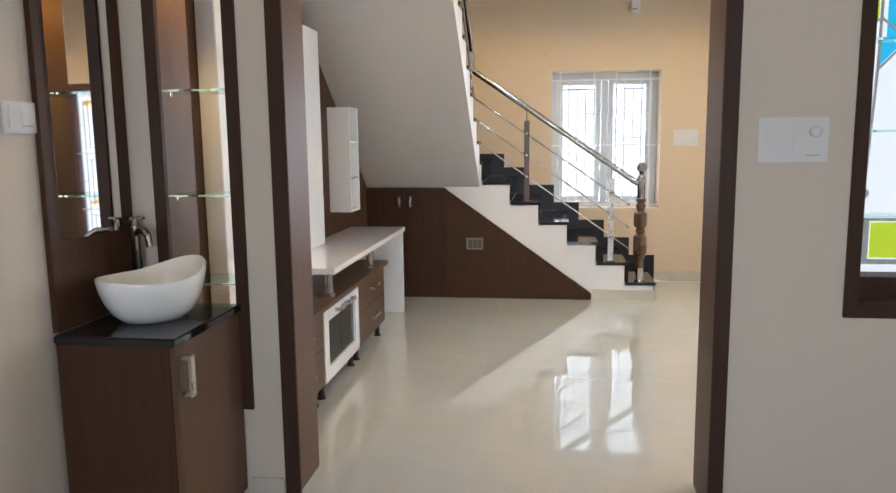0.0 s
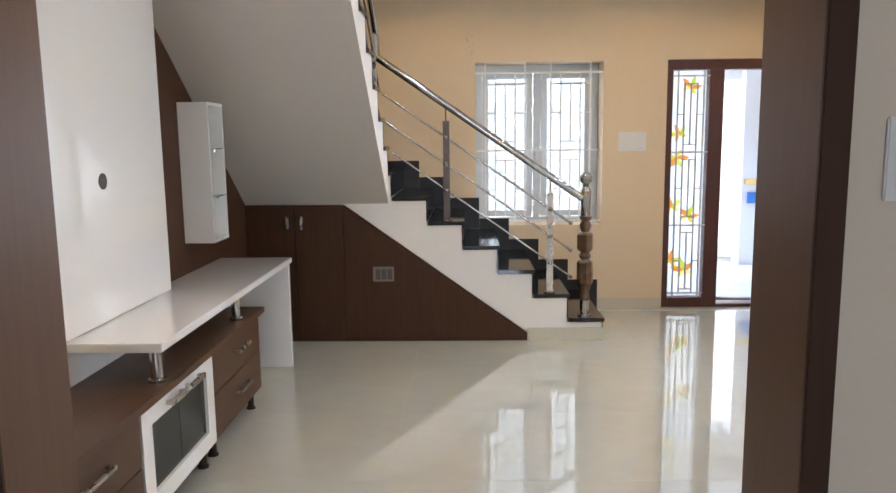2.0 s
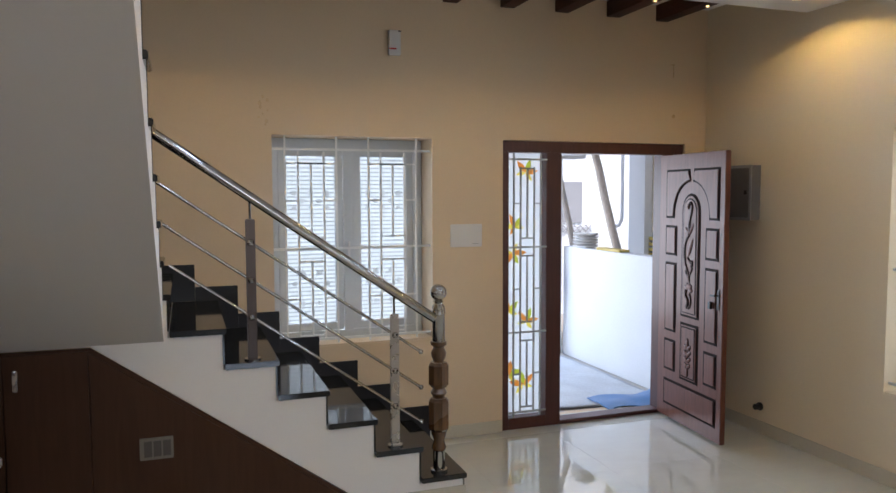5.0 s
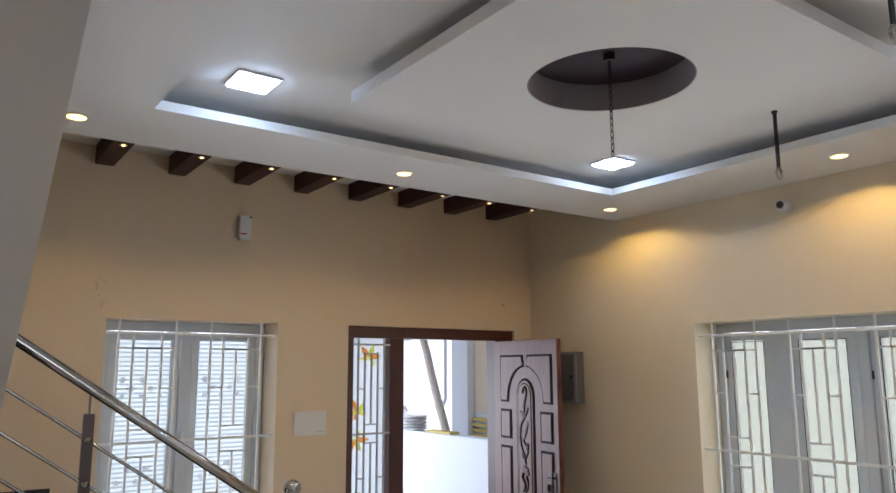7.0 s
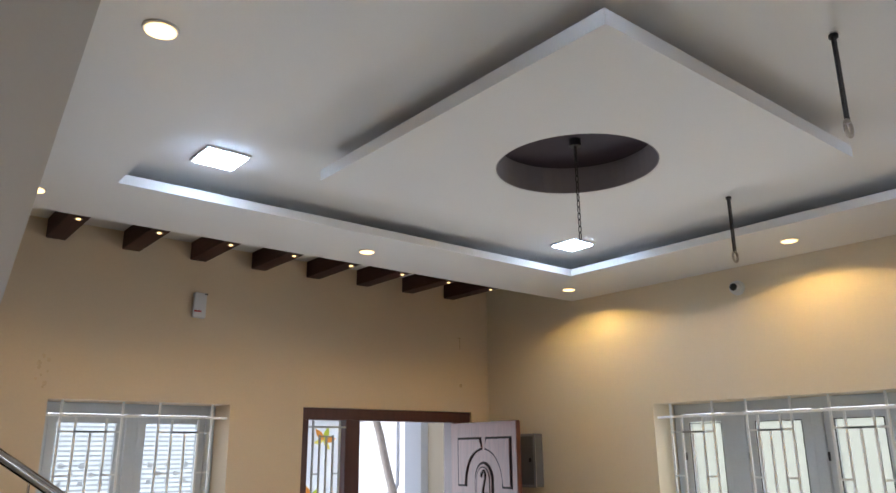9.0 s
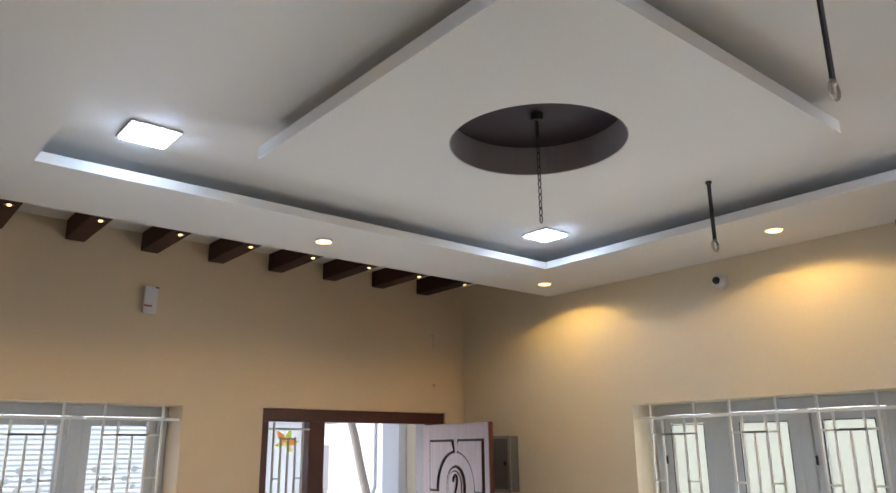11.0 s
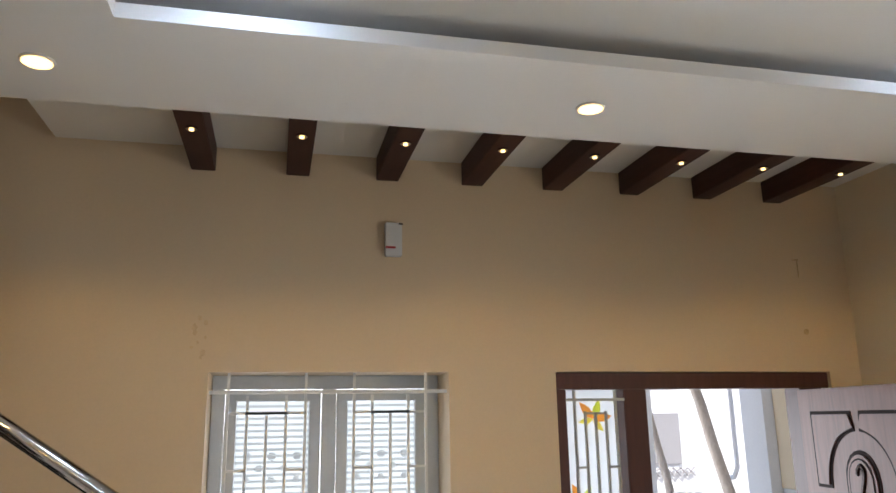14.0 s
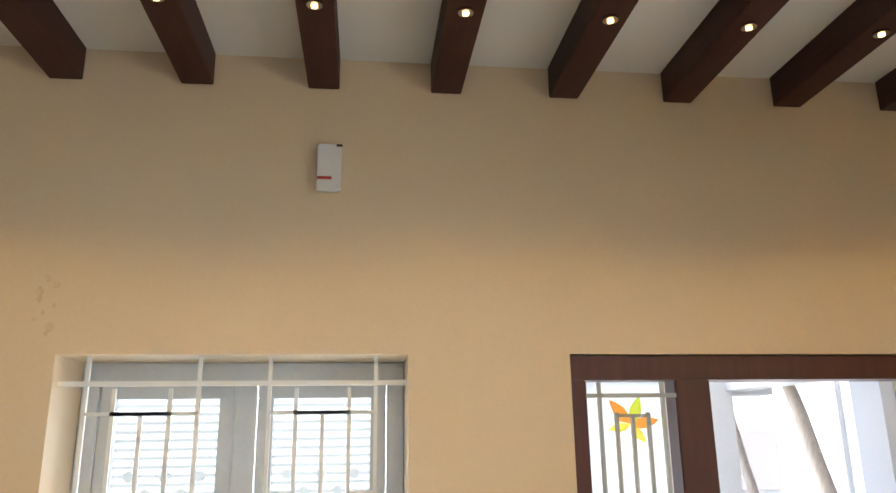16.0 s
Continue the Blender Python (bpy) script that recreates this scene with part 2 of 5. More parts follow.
# ---- building helpers ----
def bm_new():
    return bmesh.new()


def box(bm, x0, x1, y0, y1, z0, z1):
    v = [bm.verts.new((x, y, z)) for x in (x0, x1) for y in (y0, y1) for z in (z0, z1)]
    for q in ((0, 1, 3, 2), (4, 6, 7, 5), (0, 4, 5, 1), (2, 3, 7, 6), (0, 2, 6, 4), (1, 5, 7, 3)):
        bm.faces.new([v[i] for i in q])
    return v


def prism(bm, outline, axis, a, b):
    """An outline of (u, v) pairs pushed along an axis from a to b."""
    def at(u, v, w):
        return {"x": (w, u, v), "y": (u, w, v), "z": (u, v, w)}[axis]
    lo = [bm.verts.new(at(u, v, a)) for u, v in outline]
    hi = [bm.verts.new(at(u, v, b)) for u, v in outline]
    n = len(outline)
    bm.faces.new(lo)
    bm.faces.new(list(reversed(hi)))
    for i in range(n):
        bm.faces.new([lo[i], hi[i], hi[(i + 1) % n], lo[(i + 1) % n]])


def rod(bm, p, q, r, sides=12, r2=None):
    p, q = Vector(p), Vector(q)
    d = (q - p)
    m = Matrix.Translation((p + q) / 2) @ d.to_track_quat("Z", "Y").to_matrix().to_4x4()
    bmesh.ops.create_cone(bm, cap_ends=True, segments=sides, radius1=r, radius2=r if r2 is None else r2, depth=d.length, matrix=m)


def tube(bm, pts, r, sides=8):
    for p, q in zip(pts, pts[1:]):
        rod(bm, p, q, r, sides)
    for p in pts[1:-1]:
        bmesh.ops.create_uvsphere(bm, u_segments=sides, v_segments=6, radius=r, matrix=Matrix.Translation(p))


def lathe(bm, centre, profile, sides=24):
    """A turned body: profile of (radius, height) pairs round a vertical axis."""
    rings = []
    for r, z in profile:
        rings.append([bm.verts.new((centre[0] + r * math.cos(2 * math.pi * i / sides), centre[1] + r * math.sin(2 * math.pi * i / sides), centre[2] + z)) for i in range(sides)])
    for a, b in zip(rings, rings[1:]):
        for i in range(sides):
            bm.faces.new([a[i], a[(i + 1) % sides], b[(i + 1) % sides], b[i]])
    bm.faces.new(list(reversed(rings[0])))
    bm.faces.new(rings[-1])


def part(name, bm, material, parent=None, label="", bevel=0.0, smooth=False):
    """Links a bmesh as one mesh object, in world coordinates, under a thing or a part."""
    if bevel:
        bmesh.ops.bevel(bm, geom=bm.edges[:], offset=bevel, segments=2, affect="EDGES", clamp_overlap=True)
    bmesh.ops.recalc_face_normals(bm, faces=bm.faces[:])
    me = bpy.data.meshes.new(name)
    bm.to_mesh(me)
    bm.free()
    me.materials.append(material)
    if smooth:
        for p in me.polygons:
            p.use_smooth = True
        me.set_sharp_from_angle(angle=radians(40))
    ob = new(name, me)
    if parent is not None:
        ob.parent = parent
        if parent.type == "EMPTY":
            ob.matrix_parent_inverse = parent.matrix_basis.inverted()
    return tagged(ob, label)


def boxes(name, material, parent, *dims, label="", bevel=0.0):
    bm = bm_new()
    for d in dims:
        box(bm, *d)
    return part(name, bm, material, parent, label, bevel)


def thing(name, at, label, category, group="", kind=""):
    ob = new(name)
    ob.empty_display_size = 0.1
    ob.matrix_basis = Matrix.Translation(at)
    return tagged(ob, label, category, group, kind)


def structure(ob, label, category):
    return tagged(ob, label, category, kind="structure")


def pierced(bm, axis, a, b, u0, u1, z0, z1, holes):
    """A wall between a and b on an axis, over u0..u1 and z0..z1, with rectangular holes (u0, u1, z0, z1)."""
    us = sorted({u0, u1, *[h for o in holes for h in o[:2]]})
    for ua, ub in zip(us, us[1:]):
        spans = sorted([(o[2], o[3]) for o in holes if o[0] <= ua and o[1] >= ub])
        z = z0
        for lo, hi in spans + [(z1, z1)]:
            if lo > z:
                if axis == "y":
                    box(bm, ua, ub, a, b, z, lo)
                else:
                    box(bm, a, b, ua, ub, z, lo)
            z = hi


# ---- the large structure ----
X0, X1, YP0, YP1, Y1 = -0.95, 4.14, 3.54, 3.78, 8.53
CEIL, TRAY, STRIP, TOP = 2.935, 3.05, 3.175, 5.9
WELL = 0.05

bm = bm_new()
box(bm, -1.3, 4.4, -2.2, 8.76, -0.15, -0.0006)
floor = structure(part("floor", bm, M_GROUT), "glossy off-white vitrified tile floor with fine joints", "floor")

bm = bm_new()
pierced(bm, "y", Y1, 8.85, X0 - 0.23, X1 + 0.31, -0.15, TOP, [(0.765, 1.85, 0.73, 2.13), (2.385, 3.945, -0.01, 2.13)])
wall_north = structure(part("wall_north", bm, M_TAN), "tan painted front wall with window and doorway", "wall")
bm = bm_new()
pierced(bm, "x", X1, X1 + 0.31, -2.2, Y1, -0.15, TOP, [(5.317, 6.875, 0.545, 2.12)])
structure(part("wall_east", bm, M_CREAM), "cream painted side wall with a wide window", "wall")
bm = bm_new()
pierced(bm, "x", X0 - 0.23, X0, YP1, Y1, -0.15, TOP, [])
structure(part("wall_west", bm, M_TAN), "tan painted wall beside the staircase", "wall")
bm = bm_new()
pierced(bm, "y", YP0, YP1, X0 - 0.23, X1, -0.15, 3.3, [(-0.318, 1.40, -0.02, 2.45), (-0.80, -0.44, 0.38, 2.33), (1.79, 2.75, 0.81, 2.33)])
structure(part("wall_partition", bm, M_GREIGE), "greige painted partition wall with framed portal and niches", "wall")
bm = bm_new()
pierced(bm, "x", -1.16, -0.925, -2.2, YP0, -0.15, 3.3, [])
structure(part("wall_dining_west", bm, M_GREIGE), "greige painted wall behind the washbasin", "wall")
bm = bm_new()
pierced(bm, "y", -2.2, -1.97, -0.925, X1, -0.15, 3.3, [(0.0, 2.0, 0.8, 2.2)])
structure(part("wall_south", bm, M_GREIGE), "greige painted wall at the back of the dining room", "wall")
bm = bm_new()
box(bm, -0.925, X1, -1.97, YP0, CEIL, CEIL + 0.2)
structure(part("ceiling_dining", bm, M_WHITE), "flat white painted dining ceiling", "ceiling")

# the hall's dropped border with its tray, void above the border's inner lip
bm = bm_new()
TX0, TX1, TY0, TY1, LIP, VOID = 0.61, 3.48, 4.30, 6.965, 0.044, 0.22
EDGE = 7.545
W0 = 0.135
for x0, x1, y0, y1 in ((W0, TX0, YP1, EDGE), (TX1, X1, YP1, EDGE), (TX0, TX1, TY1, EDGE), (TX0, TX1, YP1, TY0), (X0, W0, YP1, 4.93)):
    box(bm, x0, x1, y0, y1, CEIL, CEIL + LIP)
for x0, x1, y0, y1 in ((W0, TX0 - VOID, YP1, EDGE), (TX1 + VOID, X1, YP1, EDGE), (TX0 - VOID, TX1 + VOID, TY1 + VOID, EDGE), (TX0 - VOID, TX1 + VOID, YP1, TY0 - VOID), (X0, W0, YP1, 4.93)):
    box(bm, x0, x1, y0, y1, CEIL + LIP, STRIP + 0.15)
CX, CY, RAD, DEEP = 2.012, 5.638, 0.328, 0.13
PX, PY, HALF, PLIP = 2.040, 5.655, 0.7645, 0.050
for x0, x1, y0, y1 in ((TX0 - VOID, CX - 0.4, TY0 - VOID, TY1 + VOID), (CX + 0.4, TX1 + VOID, TY0 - VOID, TY1 + VOID), (CX - 0.4, CX + 0.4, TY0 - VOID, CY - 0.4), (CX - 0.4, CX + 0.4, CY + 0.4, TY1 + VOID)):
    box(bm, x0, x1, y0, y1, TRAY, STRIP + 0.15)
box(bm, CX - 0.4, CX + 0.4, CY - 0.4, CY + 0.4, CEIL + DEEP + 0.005, STRIP + 0.15)
structure(part("ceiling", bm, M_WHITE), "white gypsum ceiling with a recessed tray", "ceiling")
bm = bm_new()
box(bm, WELL, X1, EDGE, Y1, STRIP, STRIP + 0.15)
structure(part("ceiling_strip", bm, M_WHITE), "white raised ceiling strip above wooden beams", "ceiling")
bm = bm_new()
box(bm, X0 - 0.23, X1 + 0.23, YP1, 8.76, TOP, TOP + 0.15)
structure(part("ceiling_stairwell", bm, M_WHITE), "white ceiling of the stairwell above", "ceiling")
bm = bm_new()
box(bm, WELL + 0.05, WELL + 0.2, 4.93, Y1, STRIP + 0.15, TOP)
structure(part("wall_stairwell", bm, M_TAN), "tan painted stairwell wall on the upper floor", "wall")
bm = bm_new()
box(bm, X0, WELL + 0.05, 4.78, 4.93, STRIP + 0.15, TOP)
structure(part("wall_stairwell_south", bm, M_TAN), "tan painted stairwell end wall", "wall")

# floating square panel with a round recess
panel = thing("ceiling_panel", (CX, CY, CEIL), "square white floating ceiling panel with round dark recess", "ceiling panel")
bm = bm_new()
ring = [(CX + RAD * math.cos(2 * math.pi * i / 64), CY + RAD * math.sin(2 * math.pi * i / 64)) for i in range(64)]
side = []
for i in range(64):
    a = 2 * math.pi * i / 64
    k = HALF / max(abs(math.cos(a)), abs(math.sin(a)))
    side.append((PX + k * math.cos(a), PY + k * math.sin(a)))
vo = {z: [bm.verts.new((*p, z)) for p in side] for z in (CEIL, CEIL + PLIP)}
vi = {z: [bm.verts.new((*p, z)) for p in ring] for z in (CEIL, CEIL + PLIP)}
for i in range(64):
    j = (i + 1) % 64
    bm.faces.new([vo[CEIL][i], vo[CEIL][j], vi[CEIL][j], vi[CEIL][i]])
    bm.faces.new([vo[CEIL + PLIP][i], vi[CEIL + PLIP][i], vi[CEIL + PLIP][j], vo[CEIL + PLIP][j]])
    bm.faces.new([vo[CEIL][i], vo[CEIL + PLIP][i], vo[CEIL + PLIP][j], vo[CEIL][j]])
    bm.faces.new([vi[CEIL][i], vi[CEIL][j], vi[CEIL + PLIP][j], vi[CEIL + PLIP][i]])
part("panel_board", bm, M_WHITE, panel)
bm = bm_new()
for r0, r1, z0, z1 in ((RAD - 0.005, RAD - 0.001, CEIL + 0.002, CEIL + DEEP + 0.004),):
    a = [[bm.verts.new((CX + r * math.cos(2 * math.pi * i / 48), CY + r * math.sin(2 * math.pi * i / 48), z)) for i in range(48)] for r, z in ((r0, z0), (r1, z0), (r1, z1), (r0, z1))]
    for p, q in zip(a, a[1:] + a[:1]):
        for i in range(48):
            bm.faces.new([p[i], p[(i + 1) % 48], q[(i + 1) % 48], q[i]])
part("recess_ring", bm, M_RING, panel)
bm = bm_new()
rod(bm, (CX, CY, CEIL + DEEP - 0.01), (CX, CY, CEIL + DEEP), RAD - 0.006, 48)
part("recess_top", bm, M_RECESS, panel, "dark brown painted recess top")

# beams
def beam(x):
    ob = thing("ceiling_beam", (x, 8.0, 3.057), "dark stained wooden ceiling beam with small spotlight", "beam", "row of ceiling beams")
    boxes("timber", M_BEAM, ob, (x, x + 0.108, EDGE - 0.02, Y1 - 0.002, 3.057, STRIP + 0.01), bevel=0.003)
    bm = bm_new()
    rod(bm, (x + 0.054, 8.0, 3.049), (x + 0.054, 8.0, 3.060), 0.023, 20)
    s = part("spotlight", bm, M_STEEL, ob, "small round steel spotlight")
    bm = bm_new()
    rod(bm, (x + 0.054, 8.0, 3.044), (x + 0.054, 8.0, 3.051), 0.010, 16)
    part("lens", bm, M_WARMLED, s, "glowing warm lens")
    return ob


first_beam = beam(0.637)
for i in range(1, 8):
    copy_thing(first_beam, Matrix.Translation((0.637 + 0.431 * i, 8.0, 3.057)))

# stairs
RISE, GO, N0 = 0.182, 0.2575, 1.697
SY = 7.487
Z0 = 0.168
UP0, UPRISE = 1.445, 0.19


def stair_flights():
    st = thing("staircase", (0.6, 8.0, 0), "white plastered staircase with black granite treads", "staircase")
    out = [(N0 - 0.01, -0.005)]
    for i in range(7):
        zt = Z0 + RISE * i - 0.03
        out.append((N0 - 0.02 - GO * i, zt))
        if i < 6:
            out.append((N0 - 0.02 - GO * (i + 1), zt))
    out += [(X0 + 0.002, Z0 + RISE * 6 - 0.03), (X0 + 0.002, 1.03), (-0.21, 1.026), (1.13, 0.06), (1.13, -0.005)]
    bm = bm_new()
    prism(bm, out, "y", SY, Y1 - 0.002)
    part("lower_flight", bm, M_WHITE, st, "white plastered lower flight")
    # upper flight
    bm = bm_new()
    n = 10
    up = [(SY - 0.0, 1.03)]
    up.append((SY - 0.0, UP0 - 0.03))
    for i in range(n):
        zt = UP0 + UPRISE * i - 0.03
        y = SY - 0.252 * (i + 1)
        up.append((y, zt))
        if i < n - 1:
            up.append((y, zt + UPRISE))
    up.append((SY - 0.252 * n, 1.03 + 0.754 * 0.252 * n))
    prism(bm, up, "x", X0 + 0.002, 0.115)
    part("upper_flight", bm, M_SOFFIT_SHADED, st, "white plastered upper flight seen from below, shade in its colour")
    for i in range(6):
        x = N0 - GO * i
        z = Z0 + RISE * i
        boxes("tread", M_GRANITE, st, (x - GO - 0.01, x, SY - 0.018, Y1 - 0.004, z - 0.03, z), bevel=0.004)
        boxes("riser", M_GRANITE, st, (x - 0.019, x - 0.012, SY - 0.003, Y1 - 0.004, z - RISE + 0.001, z - 0.031))
        boxes("wall_skirting", M_SATIN, st, (x - GO + 0.125, x + 0.1245, Y1 - 0.014, Y1 - 0.003, max(0.001, z - RISE + 0.001), z + 0.09))
    boxes("wall_skirting", M_SATIN, st, (X0 + 0.02, N0 - GO * 6 + 0.1245, Y1 - 0.014, Y1 - 0.003, Z0 + RISE * 5 + 0.001, Z0 + RISE * 6 + 0.05))
    boxes("landing", M_GRANITE, st, (X0 + 0.003, N0 - GO * 6, SY + 0.002, Y1 - 0.004, Z0 + RISE * 6 - 0.03, Z0 + RISE * 6), bevel=0.004)
    boxes("riser", M_GRANITE, st, (N0 - GO * 6 - 0.019, N0 - GO * 6 - 0.012, SY - 0.003, Y1 - 0.004, Z0 + RISE * 5 + 0.001, Z0 + RISE * 6 - 0.031))
    for i in range(n - 1):
        y = SY - 0.252 * i
        z = UP0 + UPRISE * i
        boxes("tread", M_GRANITE, st, (X0 + 0.003, 0.133, y - 0.252, y + 0.015, z - 0.03, z), bevel=0.004)
        boxes("riser", M_GRANITE, st, (X0 + 0.003, 0.118, y + 0.001, y + 0.008, z - UPRISE + 0.001, z - 0.031))
    boxes("foot_tile", M_SKIRT, st, (1.132, N0 - 0.005, SY - 0.010, SY - 0.001, 0.0, 0.095))
    return st


stair_flights()


def handrail():
    ob = thing("stair_railing", (0.8, 7.54, 0.2), "polished steel stair railing with rods and posts", "railing")
    y = 7.545
    hl, hr = Vector((0.045, y, 2.077)), Vector((1.53, y, 1.05))
    bm = bm_new()
    rod(bm, hl, hr, 0.026, 20)
    part("rail", bm, M_STEEL, ob, smooth=True)
    bm = bm_new()
    far = hl + Vector((0, -2.3, 2.3 * 0.754))
    tube(bm, [hl, hl + Vector((0, -0.03, 0.16)), far + Vector((0, 0, 0.16))], 0.026, 16)
    part("upper_rail", bm, M_STEEL, ob, smooth=True)
    for (xa, za), (xb, zb) in (((0.045, 1.846), (1.45, 0.867)), ((0.072, 1.638), (1.45, 0.666)), ((0.148, 1.397), (1.452, 0.468))):
        bm = bm_new()
        rod(bm, (xa, y, za), (xb, y, zb), 0.008, 10)
        bmesh.ops.create_uvsphere(bm, u_segments=12, v_segments=8, radius=0.014, matrix=Matrix.Translation((xb, y, zb)))
        part("rod", bm, M_STEEL, ob, smooth=True)
        bm = bm_new()
        rod(bm, (0.06, y, za), (0.06, y - 2.2, za + 2.2 * 0.754), 0.008, 10)
        part("upper_rod", bm, M_STEEL, ob, smooth=True)
    for x, z0, z1, zr in ((0.54, Z0 + RISE * 4, 1.62, 1.735), (1.298, Z0 + RISE, 1.09, 1.21)):
        bm = bm_new()
        box(bm, x - 0.024, x + 0.024, y - 0.012, y + 0.012, z0, z1)
        p = part("post", bm, M_POST if x < 1 else M_BRUSHED, ob, "flat steel post", bevel=0.003)
        bm = bm_new()
        rod(bm, (x, y, z1), (x, y, zr), 0.006, 8)
        part("pin", bm, M_STEEL, p)
        bm = bm_new()
        rod(bm, (x, y, z0), (x, y, z0 + 0.008), 0.042, 20)
        part("foot", bm, M_STEEL, p)
        for k in range(3):
            zz = (0.867, 0.666, 0.468)[k] + (1.45 - x) * (0.979, 0.972, 0.929)[k] / (1.405, 1.378, 1.304)[k]
            bm = bm_new()
            bmesh.ops.create_uvsphere(bm, u_segments=12, v_segments=8, radius=0.018, matrix=Matrix.Translation((x, y - 0.012, zz)))
            part("clamp", bm, M_STEEL, p)
    for i in range(3):
        yy = 7.3 - 0.8 * i
        z = UP0 + 0.754 * (SY - yy)
        boxes("upper_post", M_BRUSHED, ob, (0.048, 0.072, yy - 0.024, yy + 0.024, z - 0.12, z + 0.62), bevel=0.003)
    return ob


handrail()


def newel():
    x, y = 1.560, 7.56
    ob = thing("newel_post", (x, y, Z0), "turned teak newel post with steel cap and ball", "newel post")
    bm = bm_new()
    lathe(bm, (x, y, Z0), [(0.048, 0), (0.048, 0.012), (0.034, 0.016), (0.034, 0.12), (0.038, 0.125)])
    part("steel_foot", bm, M_STEEL, ob, smooth=True)
    bm = bm_new()
    lathe(bm, (x, y, Z0), [(0.038, 0.125), (0.042, 0.14), (0.036, 0.155), (0.030, 0.18), (0.043, 0.215), (0.046, 0.235), (0.036, 0.262), (0.044, 0.275), (0.052, 0.285), (0.053, 0.395), (0.044, 0.41), (0.034, 0.43), (0.047, 0.455), (0.034, 0.48), (0.044, 0.495), (0.053, 0.51), (0.053, 0.60), (0.044, 0.615), (0.030, 0.635), (0.042, 0.665), (0.044, 0.685), (0.030, 0.715), (0.046, 0.73), (0.046, 0.748)])
    part("turned_shaft", bm, M_TURNED, ob, "varnished turned teak shaft", smooth=True)
    for a, b in ((0.244, 0.412), (0.500, 0.618)):
        bm = bm_new()
        lathe(bm, (x, y, Z0), [(0.046, a - 0.012), (0.060, a + 0.006), (0.060, b - 0.006), (0.046, b + 0.012)], 8)
        part("chamfered_block", bm, M_TURNED, ob)
    bm = bm_new()
    lathe(bm, (x, y, Z0), [(0.036, 0.748), (0.036, 0.90), (0.040, 0.905), (0.036, 0.945), (0.022, 0.965), (0.03, 0.975), (0.02, 0.985)])
    part("steel_cap", bm, M_STEEL, ob, smooth=True)
    bm = bm_new()
    bmesh.ops.create_uvsphere(bm, u_segments=24, v_segments=16, radius=0.047, matrix=Matrix.Translation((x, y, Z0 + 1.025)))
    part("ball", bm, M_STEEL, ob, smooth=True)
    return ob


newel()

# brown panelling under the stairs
und = thing("under_stair_panelling", (0, SY, 0), "dark brown laminate panelling with cupboard doors under stairs", "panelling")
bm = bm_new()
prism(bm, [(X0 + 0.01, 0.0), (1.128, 0.0), (1.128, 0.058), (-0.21, 1.022), (-0.215, 1.022), (X0 + 0.01, 1.026)], "y", SY - 0.012, SY - 0.001)
part("backing", bm, M_BROWN, und)
for x0, x1 in ((-0.93, -0.578), (-0.572, -0.22)):
    d = boxes("cupboard_door", M_BROWN, und, (x0, x1, SY - 0.026, SY - 0.0125, 0.03, 1.01), bevel=0.002)
    hx = -0.627 if x0 < -0.8 else -0.523
    boxes("handle", M_BRUSHED, d, (hx - 0.010, hx + 0.010, SY - 0.042, SY - 0.0265, 0.847, 0.947), bevel=0.004)
bm = bm_new()
prism(bm, [(-0.214, 0.03), (1.10, 0.03), (1.10, 0.055), (-0.214, 0.998)], "y", SY - 0.022, SY - 0.0125)
part("side_panel", bm, M_BROWN, und)
sock = thing("vent_plate", (0.07, SY - 0.03, 0.51), "grey slotted socket plate on brown panelling", "socket")
boxes("plate", M_SLOT, sock, (-0.008, 0.146, SY - 0.030, SY - 0.0225, 0.456, 0.566), bevel=0.003)
for i in range(3):
    boxes("module", M_SLOTDARK, sock, (0.012 + 0.043 * i, 0.048 + 0.043 * i, SY - 0.033, SY - 0.0305, 0.472, 0.550), bevel=0.001)

# west wall brown cladding up to the soffit
bm = bm_new()
prism(bm, [(YP1 + 0.002, 0.0), (SY - 0.03, 0.0), (SY - 0.03, 1.035), (4.98, 2.90), (YP1 + 0.002, 2.90)], "x", X0 + 0.001, X0 + 0.018)
structure(part("wall_cladding", bm, M_BROWN), "dark brown laminate wall cladding behind the cabinets", "wall")

# skirtings
for nm, d in (("north", (1.823, 2.38, Y1 - 0.010, Y1 - 0.001, 0, 0.09)), ("north_corner", (3.95, X1 - 0.011, Y1 - 0.010, Y1 - 0.001, 0, 0.09)), ("east", (X1 - 0.010, X1 - 0.001, YP1, Y1 - 0.011, 0, 0.09)), ("partition", (-0.465, -0.322, YP0 - 0.010, YP0 - 0.001, 0, 0.085)), ("partition_east", (1.405, X1, YP0 - 0.010, YP0 - 0.001, 0, 0.085)), ("dining", (-0.924, -0.915, -1.9, 2.99, 0, 0.085))):
    structure(boxes("baseboard_" + nm, M_SKIRT, None, d, bevel=0.002), "beige polished tile skirting", "skirting")

# portal lining
pt = thing("portal_frame", (0.5, 3.66, 0), "dark brown veneered portal frame in the partition", "portal")
for x0, x1 in ((-0.318, -0.276), (1.354, 1.40)):
    boxes("jamb", M_JAMB, pt, (x0, x1, YP0 - 0.002, YP1 + 0.066, 0.0, 2.45), bevel=0.002)
for x0, x1 in ((-0.316, -0.2505), (1.344, 1.400)):
    boxes("architrave", M_EDGE, pt, (x0, x1, YP0 - 0.016, YP0 - 0.0025, 0.0, 2.50), bevel=0.003)
boxes("head", M_JAMB, pt, (-0.276, 1.354, YP0 - 0.002, YP1 + 0.066, 2.40, 2.45))
boxes("head_architrave", M_EDGE, pt, (-0.2505, 1.344, YP0 - 0.016, YP0 - 0.0025, 2.39, 2.50), bevel=0.003)

